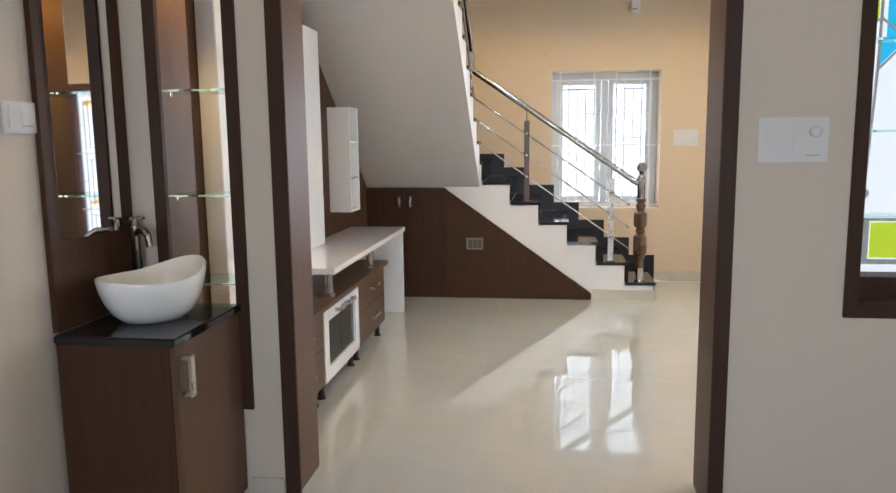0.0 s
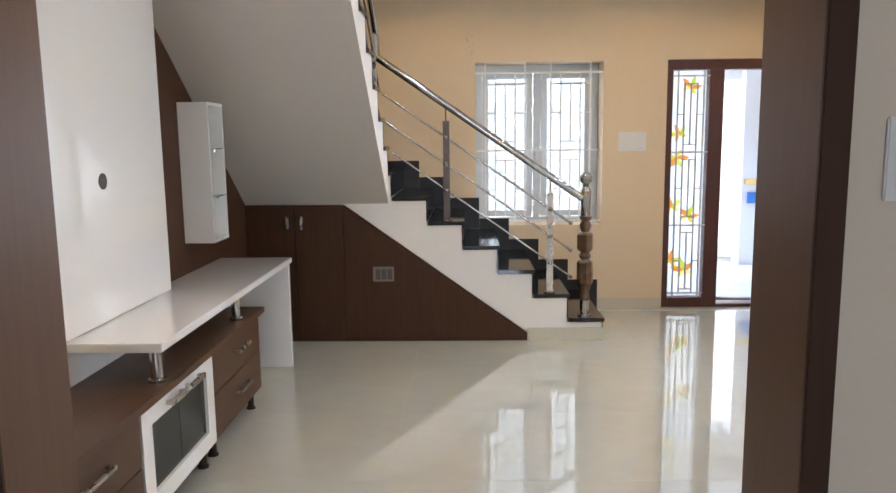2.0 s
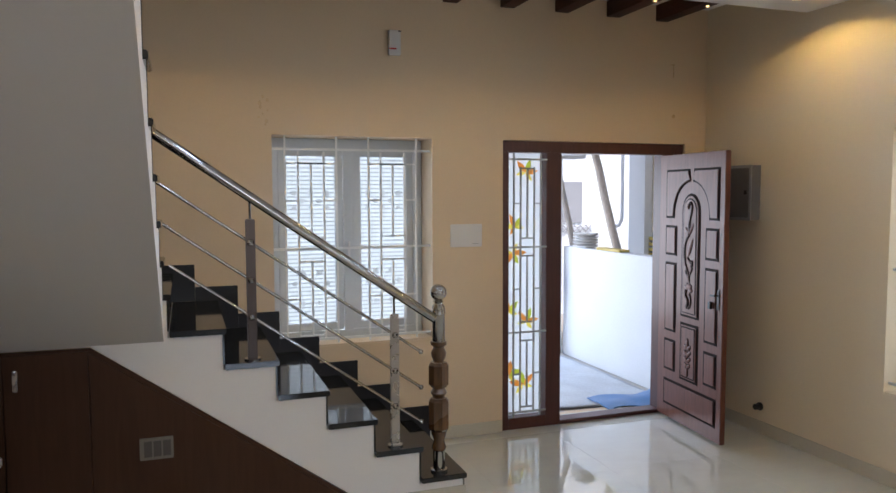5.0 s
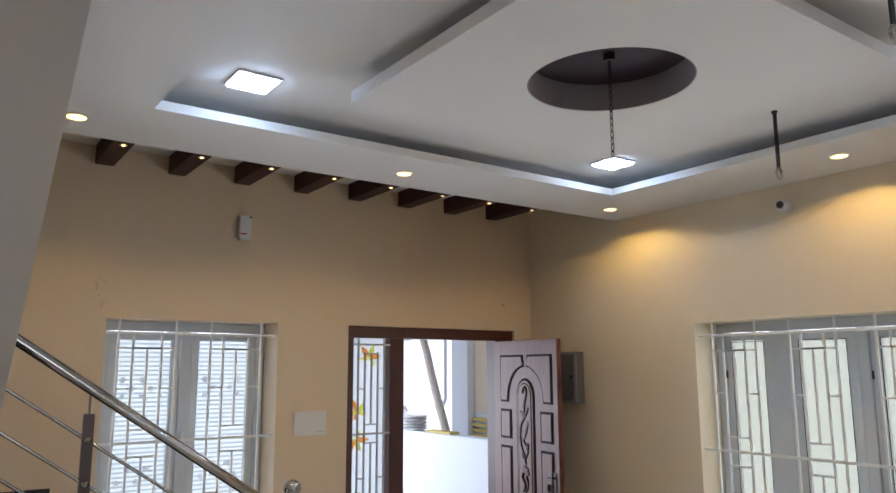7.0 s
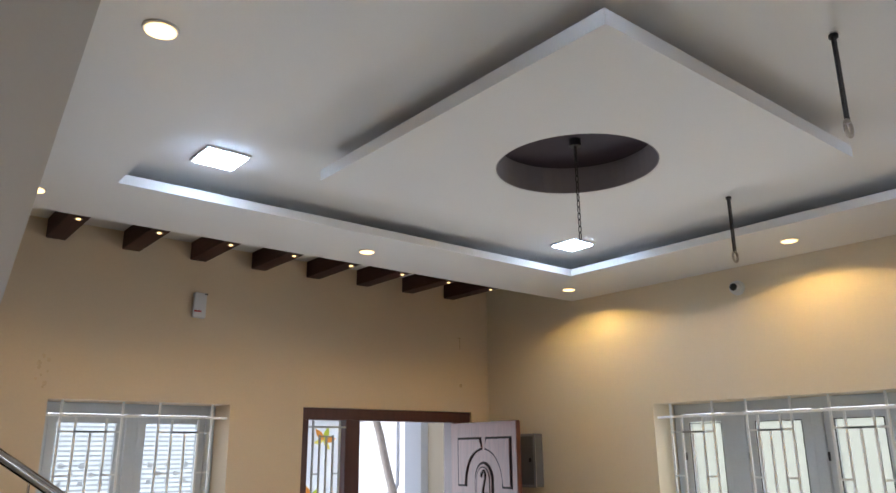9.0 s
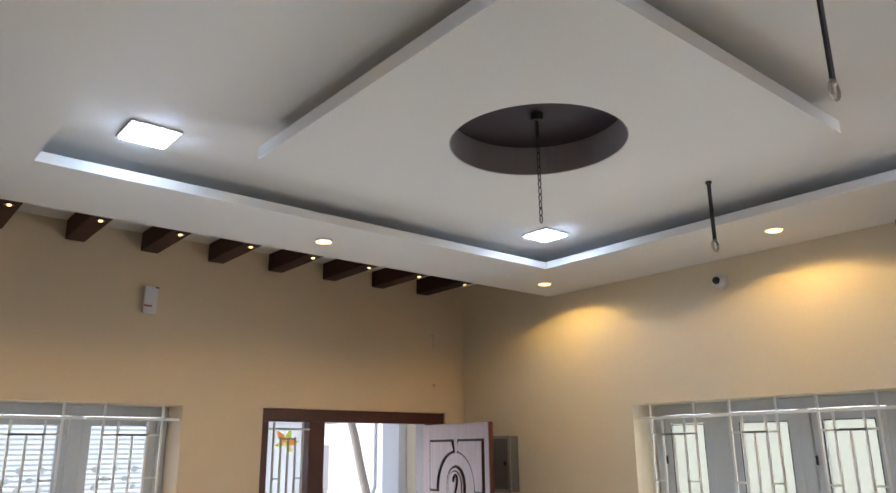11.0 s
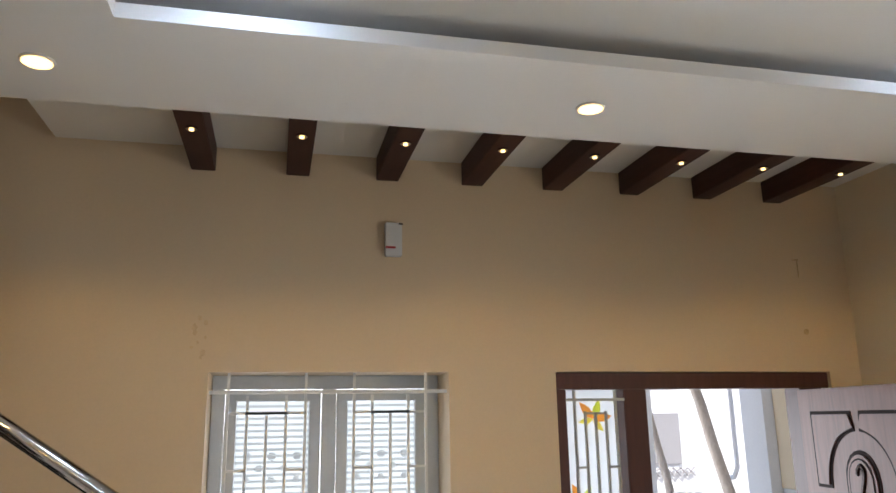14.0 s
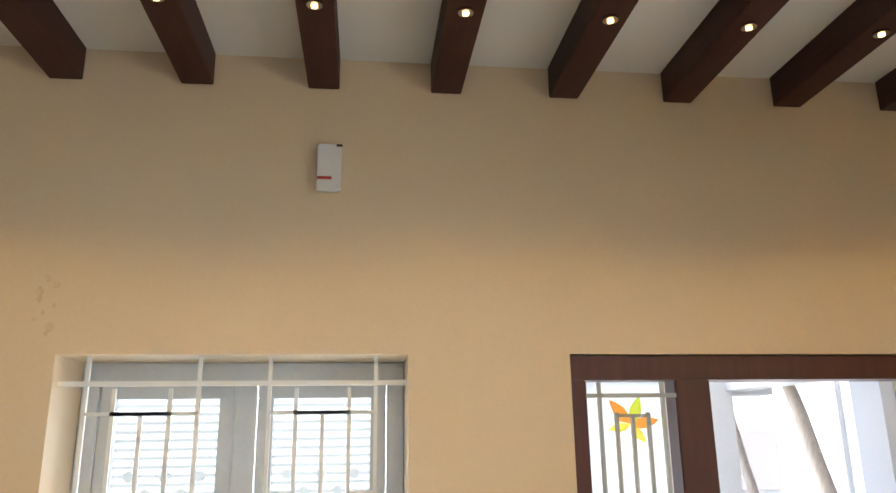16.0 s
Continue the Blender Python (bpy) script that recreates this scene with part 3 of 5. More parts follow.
# ---- windows ----
def grille_bars(parent, put, u0, u1, z0, z1, levels, material, r=0.006):
    """One field of the broken-line grille: put(ua, ub, za, zb) gives box limits. levels: bottom and top of each broken middle run."""
    q = (u1 - u0) / 4

    def v(u, a, b):
        boxes("bar", material, parent, put(u - r, u + r, a, b))

    def h(z, a, b):
        boxes("bar", material, parent, put(a, b, z - r * 0.9, z + r * 0.9))
    for u in (u0, u1):
        v(u, z0, z1)
    v(u0 + q, z0 + 0.03, z1 - 0.10)
    v(u0 + 3 * q, z0 + 0.03, z1 - 0.10)
    for a, b in levels:
        v(u0 + 2 * q, a, b)
        h(a, u0 + q, u0 + 3 * q)
        h(b, u0 + q, u0 + 3 * q)
        m = (a + b) / 2
        h(m, u0, u0 + q)
        h(m, u0 + 3 * q, u1)


def window_front():
    ob = thing("window_1", (1.31, 8.65, 0.73), "white two-sash window with steel grille and etched glass", "window", kind="structure")
    x0, x1, z0, z1, y = 0.767, 1.848, 0.732, 2.128, 8.80
    for nm, d in (("window_frame", (x0, x1, y - 0.03, y + 0.03, z1 - 0.065, z1)), ("window_frame", (x0, x1, y - 0.03, y + 0.03, z0, z0 + 0.06)), ("window_frame", (x0, x0 + 0.06, y - 0.03, y + 0.03, z0 + 0.06, z1 - 0.065)), ("window_frame", (x1 - 0.06, x1, y - 0.03, y + 0.03, z0 + 0.06, z1 - 0.065)), ("mullion", (1.275, 1.345, y - 0.035, y + 0.03, z0 + 0.06, z1 - 0.065))):
        boxes(nm, M_UPVC_SHADED, ob, d, bevel=0.004)
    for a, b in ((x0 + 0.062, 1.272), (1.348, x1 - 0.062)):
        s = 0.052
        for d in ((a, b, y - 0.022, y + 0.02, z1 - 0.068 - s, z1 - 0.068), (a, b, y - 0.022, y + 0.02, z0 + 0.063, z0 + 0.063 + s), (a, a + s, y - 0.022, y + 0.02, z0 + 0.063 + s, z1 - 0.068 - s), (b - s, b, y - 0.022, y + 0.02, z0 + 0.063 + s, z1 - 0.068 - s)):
            boxes("sash", M_UPVC_SHADED, ob, d, bevel=0.003)
        p = boxes("pane", M_FROST, ob, (a + s - 0.004, b - s + 0.004, y + 0.004, y + 0.009, z0 + 0.06 + s, z1 - 0.064 - s))
        p.visible_shadow = False
        wide = b - a - 2 * s
        for k, z in enumerate((1.755, 1.70, 1.65, 1.20, 1.125, 0.985)):
            for i in range(3 if k % 2 == 0 else 2):
                u = a + s + wide * ((0.16 + 0.34 * i) if k % 2 == 0 else (0.33 + 0.34 * i))
                bm = bm_new()
                rod(bm, (u, y - 0.004, z), (u, y + 0.0025, z), 0.019 - 0.002 * (k % 3), 14)
                d = part("etched_dot", bm, M_DOTGLASS, p)
                d.visible_shadow = False
    boxes("window_sill", M_TAN, ob, (0.77, 1.845, Y1 + 0.002, y - 0.032, 0.731, 0.742))
    boxes("handle", M_PLASTIC, ob, (1.30, 1.315, y - 0.06, y - 0.036, 1.30, 1.42), bevel=0.004)
    g = thing("window_grille", (1.31, 8.58, 0.75), "white painted steel window grille with broken lines", "grille")
    yg = 8.575

    def put(a, b, c, d):
        return (a, b, yg - 0.006, yg + 0.006, c, d)
    for a, b in ((0.851, 1.191), (1.4105, 1.747)):
        grille_bars(g, put, a, b, 0.735, 2.128, ((0.80, 1.30), (1.46, 1.95)), M_GRILLE)
        boxes("bar", M_GRILLE, g, put(a, b, 1.945, 1.956))
    for z in (2.042, 1.385, 0.775):
        boxes("rail", M_GRILLE, g, (0.77, 1.845, yg - 0.018, yg - 0.0065, z - 0.008, z + 0.008))


def window_side():
    x = 4.40
    y0, y1, z0, z1 = 5.319, 6.873, 0.547, 2.118
    ob = thing("window_2", (x, 6.1, z0), "white three-sash window with steel grille and frosted glass", "window", kind="structure")
    for d in ((x - 0.03, x + 0.03, y0, y1, z1 - 0.065, z1), (x - 0.03, x + 0.03, y0, y1, z0, z0 + 0.06), (x - 0.03, x + 0.03, y0, y0 + 0.06, z0 + 0.06, z1 - 0.065), (x - 0.03, x + 0.03, y1 - 0.06, y1, z0 + 0.06, z1 - 0.065)):
        boxes("window_frame", M_UPVC_SHADED, ob, d, bevel=0.004)
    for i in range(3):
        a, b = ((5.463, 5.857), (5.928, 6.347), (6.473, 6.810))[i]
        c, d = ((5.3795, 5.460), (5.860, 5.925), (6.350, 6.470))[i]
        boxes("mullion", M_UPVC_SHADED, ob, (x - 0.035, x + 0.03, c, d, z0 + 0.061, z1 - 0.066), bevel=0.004)
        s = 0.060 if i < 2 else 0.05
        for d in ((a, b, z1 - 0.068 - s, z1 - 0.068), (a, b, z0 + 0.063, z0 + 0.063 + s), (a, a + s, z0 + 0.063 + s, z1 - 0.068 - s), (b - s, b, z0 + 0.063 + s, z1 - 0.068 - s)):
            boxes("sash", M_UPVC_SHADED, ob, (x - 0.022, x + 0.02, *d), bevel=0.003)
        p = boxes("pane", M_FROST_PLAIN, ob, (x + 0.004, x + 0.009, a + s - 0.004, b - s + 0.004, z0 + 0.06 + s, z1 - 0.064 - s))
        p.visible_shadow = False
        bm = bm_new()
        for d in ((a + s - 0.001, a + s + 0.004, z0 + 0.123, z1 - 0.128), (b - s - 0.004, b - s + 0.001, z0 + 0.123, z1 - 0.128), (a + s, b - s, z1 - 0.132, z1 - 0.127)):
            box(bm, x - 0.0245, x - 0.0225, *d)
        part("gasket", bm, M_BLACK, ob, "black rubber gasket")
        for z in (0.95, 1.75):
            boxes("hinge", M_BLACK, ob, (x - 0.034, x - 0.0235, b - 0.012, b - 0.002, z, z + 0.05))
    boxes("window_sill", M_CREAM, ob, (X1 + 0.002, x - 0.032, y0, y1, z0 - 0.001, z0 + 0.010))
    g = thing("window_grille", (4.19, 6.1, z0), "white painted steel window grille with broken lines", "grille")

    def put(a, b, c, d):
        return (4.184, 4.196, a, b, c, d)
    for i in range(3):
        c, h = ((5.58, 0.15), (6.095, 0.14), (6.62, 0.155))[i]
        grille_bars(g, put, c - h, c + h, z0 + 0.012, z1, ((z0 + 0.12, 1.20), (1.38, 1.93)), M_GRILLE)
        boxes("bar", M_GRILLE, g, put(c - h, c + h, 1.925, 1.936))
    for z in (2.03, 1.29, z0 + 0.06):
        boxes("rail", M_GRILLE, g, (4.170, 4.1835, y0 + 0.004, y1 - 0.004, z - 0.008, z + 0.008))


window_front()
window_side()


# ---- main door ----
def painted_leaf(parent, x, y, z, size, turn, seed):
    rnd = random.Random(seed)
    cols = [M_LEAF_Y, M_LEAF_R, M_LEAF_G, M_LEAF_R, M_LEAF_Y]
    if seed % 2:
        cols = [M_LEAF_R, M_LEAF_Y, M_LEAF_R, M_LEAF_G, M_LEAF_Y]
    for i in range(5):
        a = radians(turn + (i - 2) * 60)
        L = size * (0.62 if i in (1, 2, 3) else 0.45) * (0.9 + 0.2 * rnd.random())
        outline = []
        for f, wd in ((0, 0.05), (0.3, 0.17), (0.55, 0.2), (0.8, 0.11), (1.0, 0.0), (0.8, -0.1), (0.55, -0.18), (0.3, -0.16)):
            u, w = f * L, wd * L
            outline.append((x + u * math.sin(a) + w * math.cos(a), z + u * math.cos(a) - w * math.sin(a)))
        bm = bm_new()
        prism(bm, outline, "y", y - 0.003 - 0.0006 * i, y + 0.0005)
        p = part("painted_leaf", bm, cols[i], parent)
        p.visible_shadow = False


def door_frame():
    ob = thing("door_1", (3.1, 8.6, 0), "dark red-brown wooden door frame with leaf-painted sidelight", "door frame", kind="structure")
    y0, y1 = 8.545, 8.665
    for nm, d in (("stile", (2.387, 2.440, y0, y1, 0.0, 2.045)), ("mullion", (2.745, 2.868, y0, y1, 0.0, 2.045)), ("stile", (3.755, 3.90, y0, y1, 0.0, 2.045)), ("head", (2.387, 3.943, y0, y1, 2.0455, 2.127)), ("sill", (2.441, 2.744, y0, y1, 0.0, 0.085)), ("threshold", (2.869, 3.754, y0, y1, 0.0, 0.028))):
        boxes(nm, M_FRAME, ob, d, bevel=0.004)
    boxes("plaster_reveal", M_CREAM, ob, (3.901, 3.943, y0 + 0.01, 8.845, 0, 2.045))
    p = boxes("pane", M_FROST_DOOR, ob, (2.441, 2.744, 8.628, 8.633, 0.086, 2.045))
    for i, (x, z, s, t) in enumerate(((2.612, 1.90, 0.17, 20), (2.525, 1.50, 0.16, -25), (2.505, 1.31, 0.17, 150), (2.475, 0.87, 0.17, -15), (2.62, 0.79, 0.18, 20), (2.475, 0.39, 0.17, 10), (2.60, 0.31, 0.19, -15))):
        painted_leaf(p, x, 8.627, z, s, t, i)
    g = thing("sidelight_grille", (2.6, 8.56, 0.1), "grey painted steel grille over the sidelight", "grille")

    def put(a, b, c, d):
        return (a, b, 8.556, 8.568, c, d)
    grille_bars(g, put, 2.487, 2.705, 0.09, 2.04, ((0.16, 0.66), (0.80, 1.29), (1.42, 1.93)), M_GRILLE_GREY)
    for z in (1.995, 1.355, 0.725, 0.125):
        boxes("rail", M_GRILLE_GREY, g, (2.435, 2.75, 8.548, 8.5555, z - 0.007, z + 0.007))


door_frame()


def door_leaf():
    W, HT = 0.843, 2.02
    ob = thing("door_leaf", (0, 0, 0), "open varnished teak door with carved panels", "door")
    T = 0.04

    def arch(u0, u1, z0, zs, n=10):
        r, c = (u1 - u0) / 2, (u0 + u1) / 2
        return [(u0, z0), (u1, z0)] + [(c + r * math.cos(math.pi * i / n), zs + r * 1.15 * math.sin(math.pi * i / n)) for i in range(n + 1)]

    boxes("leaf", M_DOOR, ob, (0, W, 0, T, 0, HT), bevel=0.004)

    def z(f):
        return HT * (1 - f)

    def raised(outline, inner):
        bm = bm_new()
        prism(bm, outline, "y", -0.003, 0.0005)
        part("groove", bm, M_GROOVE_SHADE, ob, "groove round a carved panel, darkened for shade")
        bm = bm_new()
        prism(bm, inner, "y", -0.010, -0.0035)
        part("raised_panel", bm, M_DOOR, ob, bevel=0.003)

    def rect(u0, u1, f0, f1, g=0.018):
        o = [(u0, z(f1)), (u1, z(f1)), (u1, z(f0)), (u0, z(f0))]
        i = [(u0 + g, z(f1) + g), (u1 - g, z(f1) + g), (u1 - g, z(f0) - g), (u0 + g, z(f0) - g)]
        raised(o, i)
    for u0, u1 in ((0.10, 0.255), (0.63, 0.785)):
        rect(u0, u1, 0.263, 0.375)
        rect(u0, u1, 0.402, 0.665)
        rect(u0, u1, 0.695, 0.815)
    rect(0.10, 0.785, 0.85, 0.95)
    # upper corner panels, cut round the arch
    for s in (1, -1):
        c = 0.4425

        def up(g):
            pts = [(0.3425 - g, z(0.236) + g), (0.3425 - g, z(0.055) - g), (0.028 + g, z(0.055) - g)]
            arc = [(0.028 + g, z(0.10) - 0.0)]
            for k in range(0, 9):
                a = radians(86 - k * 9.5)
                arc.append(((0.225 + g) * math.cos(a) + 0.0, z(0.225) + (0.25 + g) * math.sin(a)))
            return [(c + s * u, w) for u, w in pts + arc[1:] + [((0.225 + g), z(0.236) + g)]]
        raised(up(0.0), up(0.016))
    # central arch and lower carved panel
    raised(arch(0.325, 0.56, z(0.594), z(0.21)), arch(0.342, 0.543, z(0.594) + 0.017, z(0.21)))
    bm = bm_new()
    prism(bm, arch(0.356, 0.529, z(0.594) + 0.03, z(0.21)), "y", -0.012, -0.0103)
    part("arch_groove", bm, M_GROOVE_SHADE, ob, "groove round a carved panel, darkened for shade")
    bm = bm_new()
    prism(bm, arch(0.364, 0.521, z(0.594) + 0.038, z(0.21)), "y", -0.014, -0.0122)
    part("arch_field", bm, M_DOOR, ob)
    rect(0.325, 0.56, 0.616, 0.83, 0.018)
    boxes("carving_groove", M_GROOVE_SHADE, ob, (0.356, 0.529, -0.0120, -0.0102, z(0.817), z(0.629)), label="groove round a carved panel, darkened for shade")
    boxes("carving_ground", M_DOOR, ob, (0.363, 0.522, -0.0135, -0.0122, z(0.812), z(0.634)))
    # carved vine: a hooked stem, leaves, a curl and a drooping flower, each backed by a dark outline as painted shade
    c = 0.4425

    def stroke(pts, width):
        line = []
        for k in range(len(pts) - 1):
            p0, p1, p2, p3 = (Vector(pts[min(max(j, 0), len(pts) - 1)]) for j in (k - 1, k, k + 1, k + 2))
            for f in (0, 0.25, 0.5, 0.75):
                line.append(0.5 * (2 * p1 + (p2 - p0) * f + (2 * p0 - 5 * p1 + 4 * p2 - p3) * f * f + (3 * p1 - p0 - 3 * p2 + p3) * f ** 3))
        line.append(Vector(pts[-1]))
        for nm, mt, w, y in (("stem_shade", M_GROOVE_SHADE, width + 0.006, -0.0095), ("carved_stem", M_DOOR, width, -0.0150)):
            bm = bm_new()
            tube(bm, [(u, y, w2) for u, w2 in line], w, 6)
            part(nm, bm, mt, ob, smooth=True)

    def petal(u, w, turn, length, width):
        for nm, mt, g, y in (("petal_shade", M_GROOVE_SHADE, 0.006, -0.0125), ("carved_petal", M_DOOR, 0.0, -0.0160)):
            bm = bm_new()
            m = Matrix.Translation((u, y, w)) @ Matrix.Rotation(radians(turn), 4, "Y") @ Matrix.Translation((0, 0, length / 2)) @ Matrix.Diagonal((width / 2 + g, 0.0055, length / 2 + g, 1))
            bmesh.ops.create_uvsphere(bm, u_segments=10, v_segments=8, radius=1, matrix=m)
            part(nm, bm, mt, ob, smooth=True)
    stroke([(c - 0.016, 1.622), (c - 0.010, 1.645), (c + 0.012, 1.660), (c + 0.030, 1.640), (c + 0.026, 1.600), (c + 0.006, 1.545), (c - 0.002, 1.495), (c + 0.006, 1.450)], 0.008)
    for turn, length in ((-55, 0.075), (-15, 0.085), (30, 0.090)):
        petal(c + 0.004, 1.435, turn, length, 0.026)
    stroke([(c + 0.002, 1.430), (c - 0.040, 1.385), (c - 0.058, 1.310), (c - 0.045, 1.220), (c - 0.005, 1.150), (c + 0.010, 1.090)], 0.007)
    petal(c - 0.016, 1.270, 24, 0.150, 0.038)
    stroke([(c - 0.018, 1.262), (c + 0.016, 1.232), (c + 0.040, 1.238), (c + 0.044, 1.212), (c + 0.026, 1.204)], 0.007)
    stroke([(c - 0.042, 1.165), (c - 0.004, 1.122), (c + 0.030, 1.165), (c + 0.046, 1.190)], 0.006)
    for turn in (-70, -30, 10, 50, 95):
        petal(c + 0.002, 1.030, turn, 0.052, 0.028)
    stroke([(c - 0.030, 1.020), (c - 0.036, 0.985), (c - 0.008, 0.950), (c - 0.006, 0.915), (c - 0.024, 0.895)], 0.010)
    stroke([(c + 0.014, 1.000), (c + 0.030, 0.965), (c + 0.026, 0.920), (c + 0.004, 0.892)], 0.008)
    # carved spray on the lower panel
    for k in range(4):
        w = z(0.715) - 0.045 * k
        for turn in (-58, 58):
            petal(c, w + 0.012, turn, 0.052 - 0.004 * abs(k - 1), 0.026)
    petal(c, z(0.705), 0, 0.070, 0.026)
    petal(c, z(0.742), 0, 0.048, 0.024)
    petal(c, z(0.748) - 0.062, 180, 0.060, 0.026)
    # lock
    boxes("lock_plate", M_IRON, ob, (W - 0.065, W - 0.035, -0.006, -0.0005, 0.93, 1.07), bevel=0.002)
    bm = bm_new()
    tube(bm, [(W - 0.05, -0.006, 1.03), (W - 0.05, -0.03, 1.03), (W - 0.10, -0.03, 1.028)], 0.006, 10)
    part("handle", bm, M_IRON, ob, smooth=True)
    boxes("padlock", M_IRON, ob, (W - 0.135, W - 0.105, -0.03, -0.012, 0.93, 0.98), bevel=0.003)
    for zz in (0.75, 1.25, 1.45):
        bm = bm_new()
        rod(bm, (W - 0.035, -0.002, zz), (W - 0.035, 0.001, zz), 0.005, 10)
        part("screw_hole", bm, M_BLACK, ob)
    hx, hy, fx, fy = 3.735, 8.543, 3.648, 7.705
    ang = math.degrees(math.atan2(fy - hy, fx - hx))
    ob.matrix_basis = pose(hx, hy, 0.014, 0, 0, ang)
    return ob


leaf = door_leaf()

# ---- cabinets along the west wall ----
XF = -0.49
tv = thing("tv_panel", (-0.85, 5.0, 0.558), "glossy white laminate television back panel with cable hole", "tv panel")
boxes("board", M_WHITELAM, tv, (X0 + 0.019, -0.832, 4.22, 5.82, 0.738, 2.20), bevel=0.004)
boxes("lower_board", M_WHITELAM, tv, (X0 + 0.019, -0.832, 4.22, 5.82, 0.558, 0.6985), bevel=0.003)
boxes("end_board", M_WHITELAM, tv, (X0 + 0.019, -0.832, 4.22, 4.798, 0.6988, 0.7375))
bm = bm_new()
rod(bm, (-0.8335, 5.19, 1.328), (-0.829, 5.19, 1.328), 0.034, 24)
part("cable_grommet", bm, M_BLACK, tv, "black round cable grommet")

dk = thing("wall_desk", (-0.7, 5.9, 0), "white laminate desk shelf with panel leg", "desk")
boxes("desk_top", M_WHITELAM, dk, (X0 + 0.019, -0.462, 4.80, 6.875, 0.700, 0.735), bevel=0.004)
boxes("leg_panel", M_WHITELAM, dk, (X0 + 0.019, -0.478, 6.840, 6.875, 0.0, 0.6995), bevel=0.003)
for y in (4.90, 5.90):
    bm = bm_new()
    lathe(bm, (-0.53, y, 0.5565), [(0.034, 0), (0.034, 0.012), (0.024, 0.016), (0.024, 0.128), (0.032, 0.132), (0.032, 0.143)], 20)
    part("pillar", bm, M_STEEL, dk, "polished steel support pillar", smooth=True)


def drawer_unit(y0, y1):
    ob = thing("drawer_unit", (-0.7, (y0 + y1) / 2, 0.1), "dark brown laminate drawer unit on steel feet", "cabinet", "low cabinets under the desk")
    boxes("body", M_BROWN_H, ob, (X0 + 0.019, XF - 0.02, y0, y1, 0.10, 0.524))
    for z0, z1, hz in ((0.104, 0.318, 0.225), (0.322, 0.522, 0.437)):
        d = boxes("drawer_front", M_BROWN_H, ob, (XF - 0.0195, XF, y0 + 0.002, y1 - 0.002, z0, z1), bevel=0.002)
        c = (y0 + y1) / 2 + 0.03
        bm = bm_new()
        box(bm, XF + 0.022, XF + 0.034, c - 0.10, c + 0.10, hz - 0.008, hz + 0.008)
        box(bm, XF + 0.0005, XF + 0.0215, c - 0.098, c - 0.084, hz - 0.0075, hz + 0.0075)
        box(bm, XF + 0.0005, XF + 0.0215, c + 0.084, c + 0.098, hz - 0.0075, hz + 0.0075)
        part("handle", bm, M_BRUSHED, d, "brushed steel bar handle", bevel=0.002)
    for y in (y0 + 0.07, y1 - 0.07):
        for x in (-0.88, XF - 0.045):
            bm = bm_new()
            lathe(bm, (x, y, 0), [(0.026, 0), (0.026, 0.01), (0.018, 0.014), (0.018, 0.088), (0.026, 0.092), (0.026, 0.0995)], 16)
            part("foot", bm, M_POST, ob, "polished steel foot", smooth=True)
    return ob


drawer_unit(3.885, 4.640)
drawer_unit(5.392, 6.155)
mu = thing("glass_cabinet", (-0.7, 5.0, 0.1), "brown cabinet with white-framed dark glass door", "cabinet", "low cabinets under the desk")
boxes("body", M_BROWN_H, mu, (X0 + 0.019, XF - 0.02, 4.643, 5.389, 0.10, 0.524))
bm = bm_new()
F0, F1, B0, B1 = 4.645, 5.387, 0.104, 0.522
for d in ((F0, F1, B1 - 0.075, B1), (F0, F1, B0, B0 + 0.075), (F0, F0 + 0.085, B0 + 0.075, B1 - 0.075), (F1 - 0.085, F1, B0 + 0.075, B1 - 0.075)):
    box(bm, XF - 0.0195, XF + 0.004, *d)
part("door_frame", bm, M_WHITELAM, mu, "white gloss door frame")
for a, b in ((F0 + 0.086, 5.014), (5.018, F1 - 0.086)):
    boxes("dark_pane", M_TINTED, mu, (XF - 0.019, XF - 0.010, a, b, B0 + 0.076, B1 - 0.076), label="dark tinted glass pane")
for c in (4.93, 5.13):
    bm = bm_new()
    box(bm, XF + 0.026, XF + 0.040, c - 0.075, c + 0.075, 0.472, 0.496)
    box(bm, XF + 0.0045, XF + 0.0255, c - 0.073, c - 0.058, 0.475, 0.493)
    box(bm, XF + 0.0045, XF + 0.0255, c + 0.058, c + 0.073, 0.475, 0.493)
    part("handle", bm, M_BRUSHED, mu, "brushed steel bar handle", bevel=0.002)
for y in (4.70, 5.33):
    bm = bm_new()
    lathe(bm, (XF - 0.045, y, 0), [(0.026, 0), (0.026, 0.01), (0.018, 0.014), (0.018, 0.088), (0.026, 0.092), (0.026, 0.0995)], 16)
    part("foot", bm, M_POST, mu, "polished steel foot", smooth=True)
cab = thing("cabinet_top", (-0.85, 5.04, 0.5255), "dark brown laminate top over low cabinets", "cabinet top")
boxes("top_board", M_BROWN_H, cab, (X0 + 0.019, -0.4725, 3.87, 6.215, 0.5255, 0.556), bevel=0.002)
boxes("edge_strip", M_BROWN_H, cab, (-0.472, -0.470, 3.87, 6.215, 0.5260, 0.5555))

hc = thing("wall_cabinet", (-0.86, 6.45, 0.92), "white laminate wall cabinet with open glass shelves", "wall cabinet")
HX0, HX1, HY0, HY1, HZ0, HZ1 = X0 + 0.019, -0.760, 6.290, 6.550, 0.912, 1.710
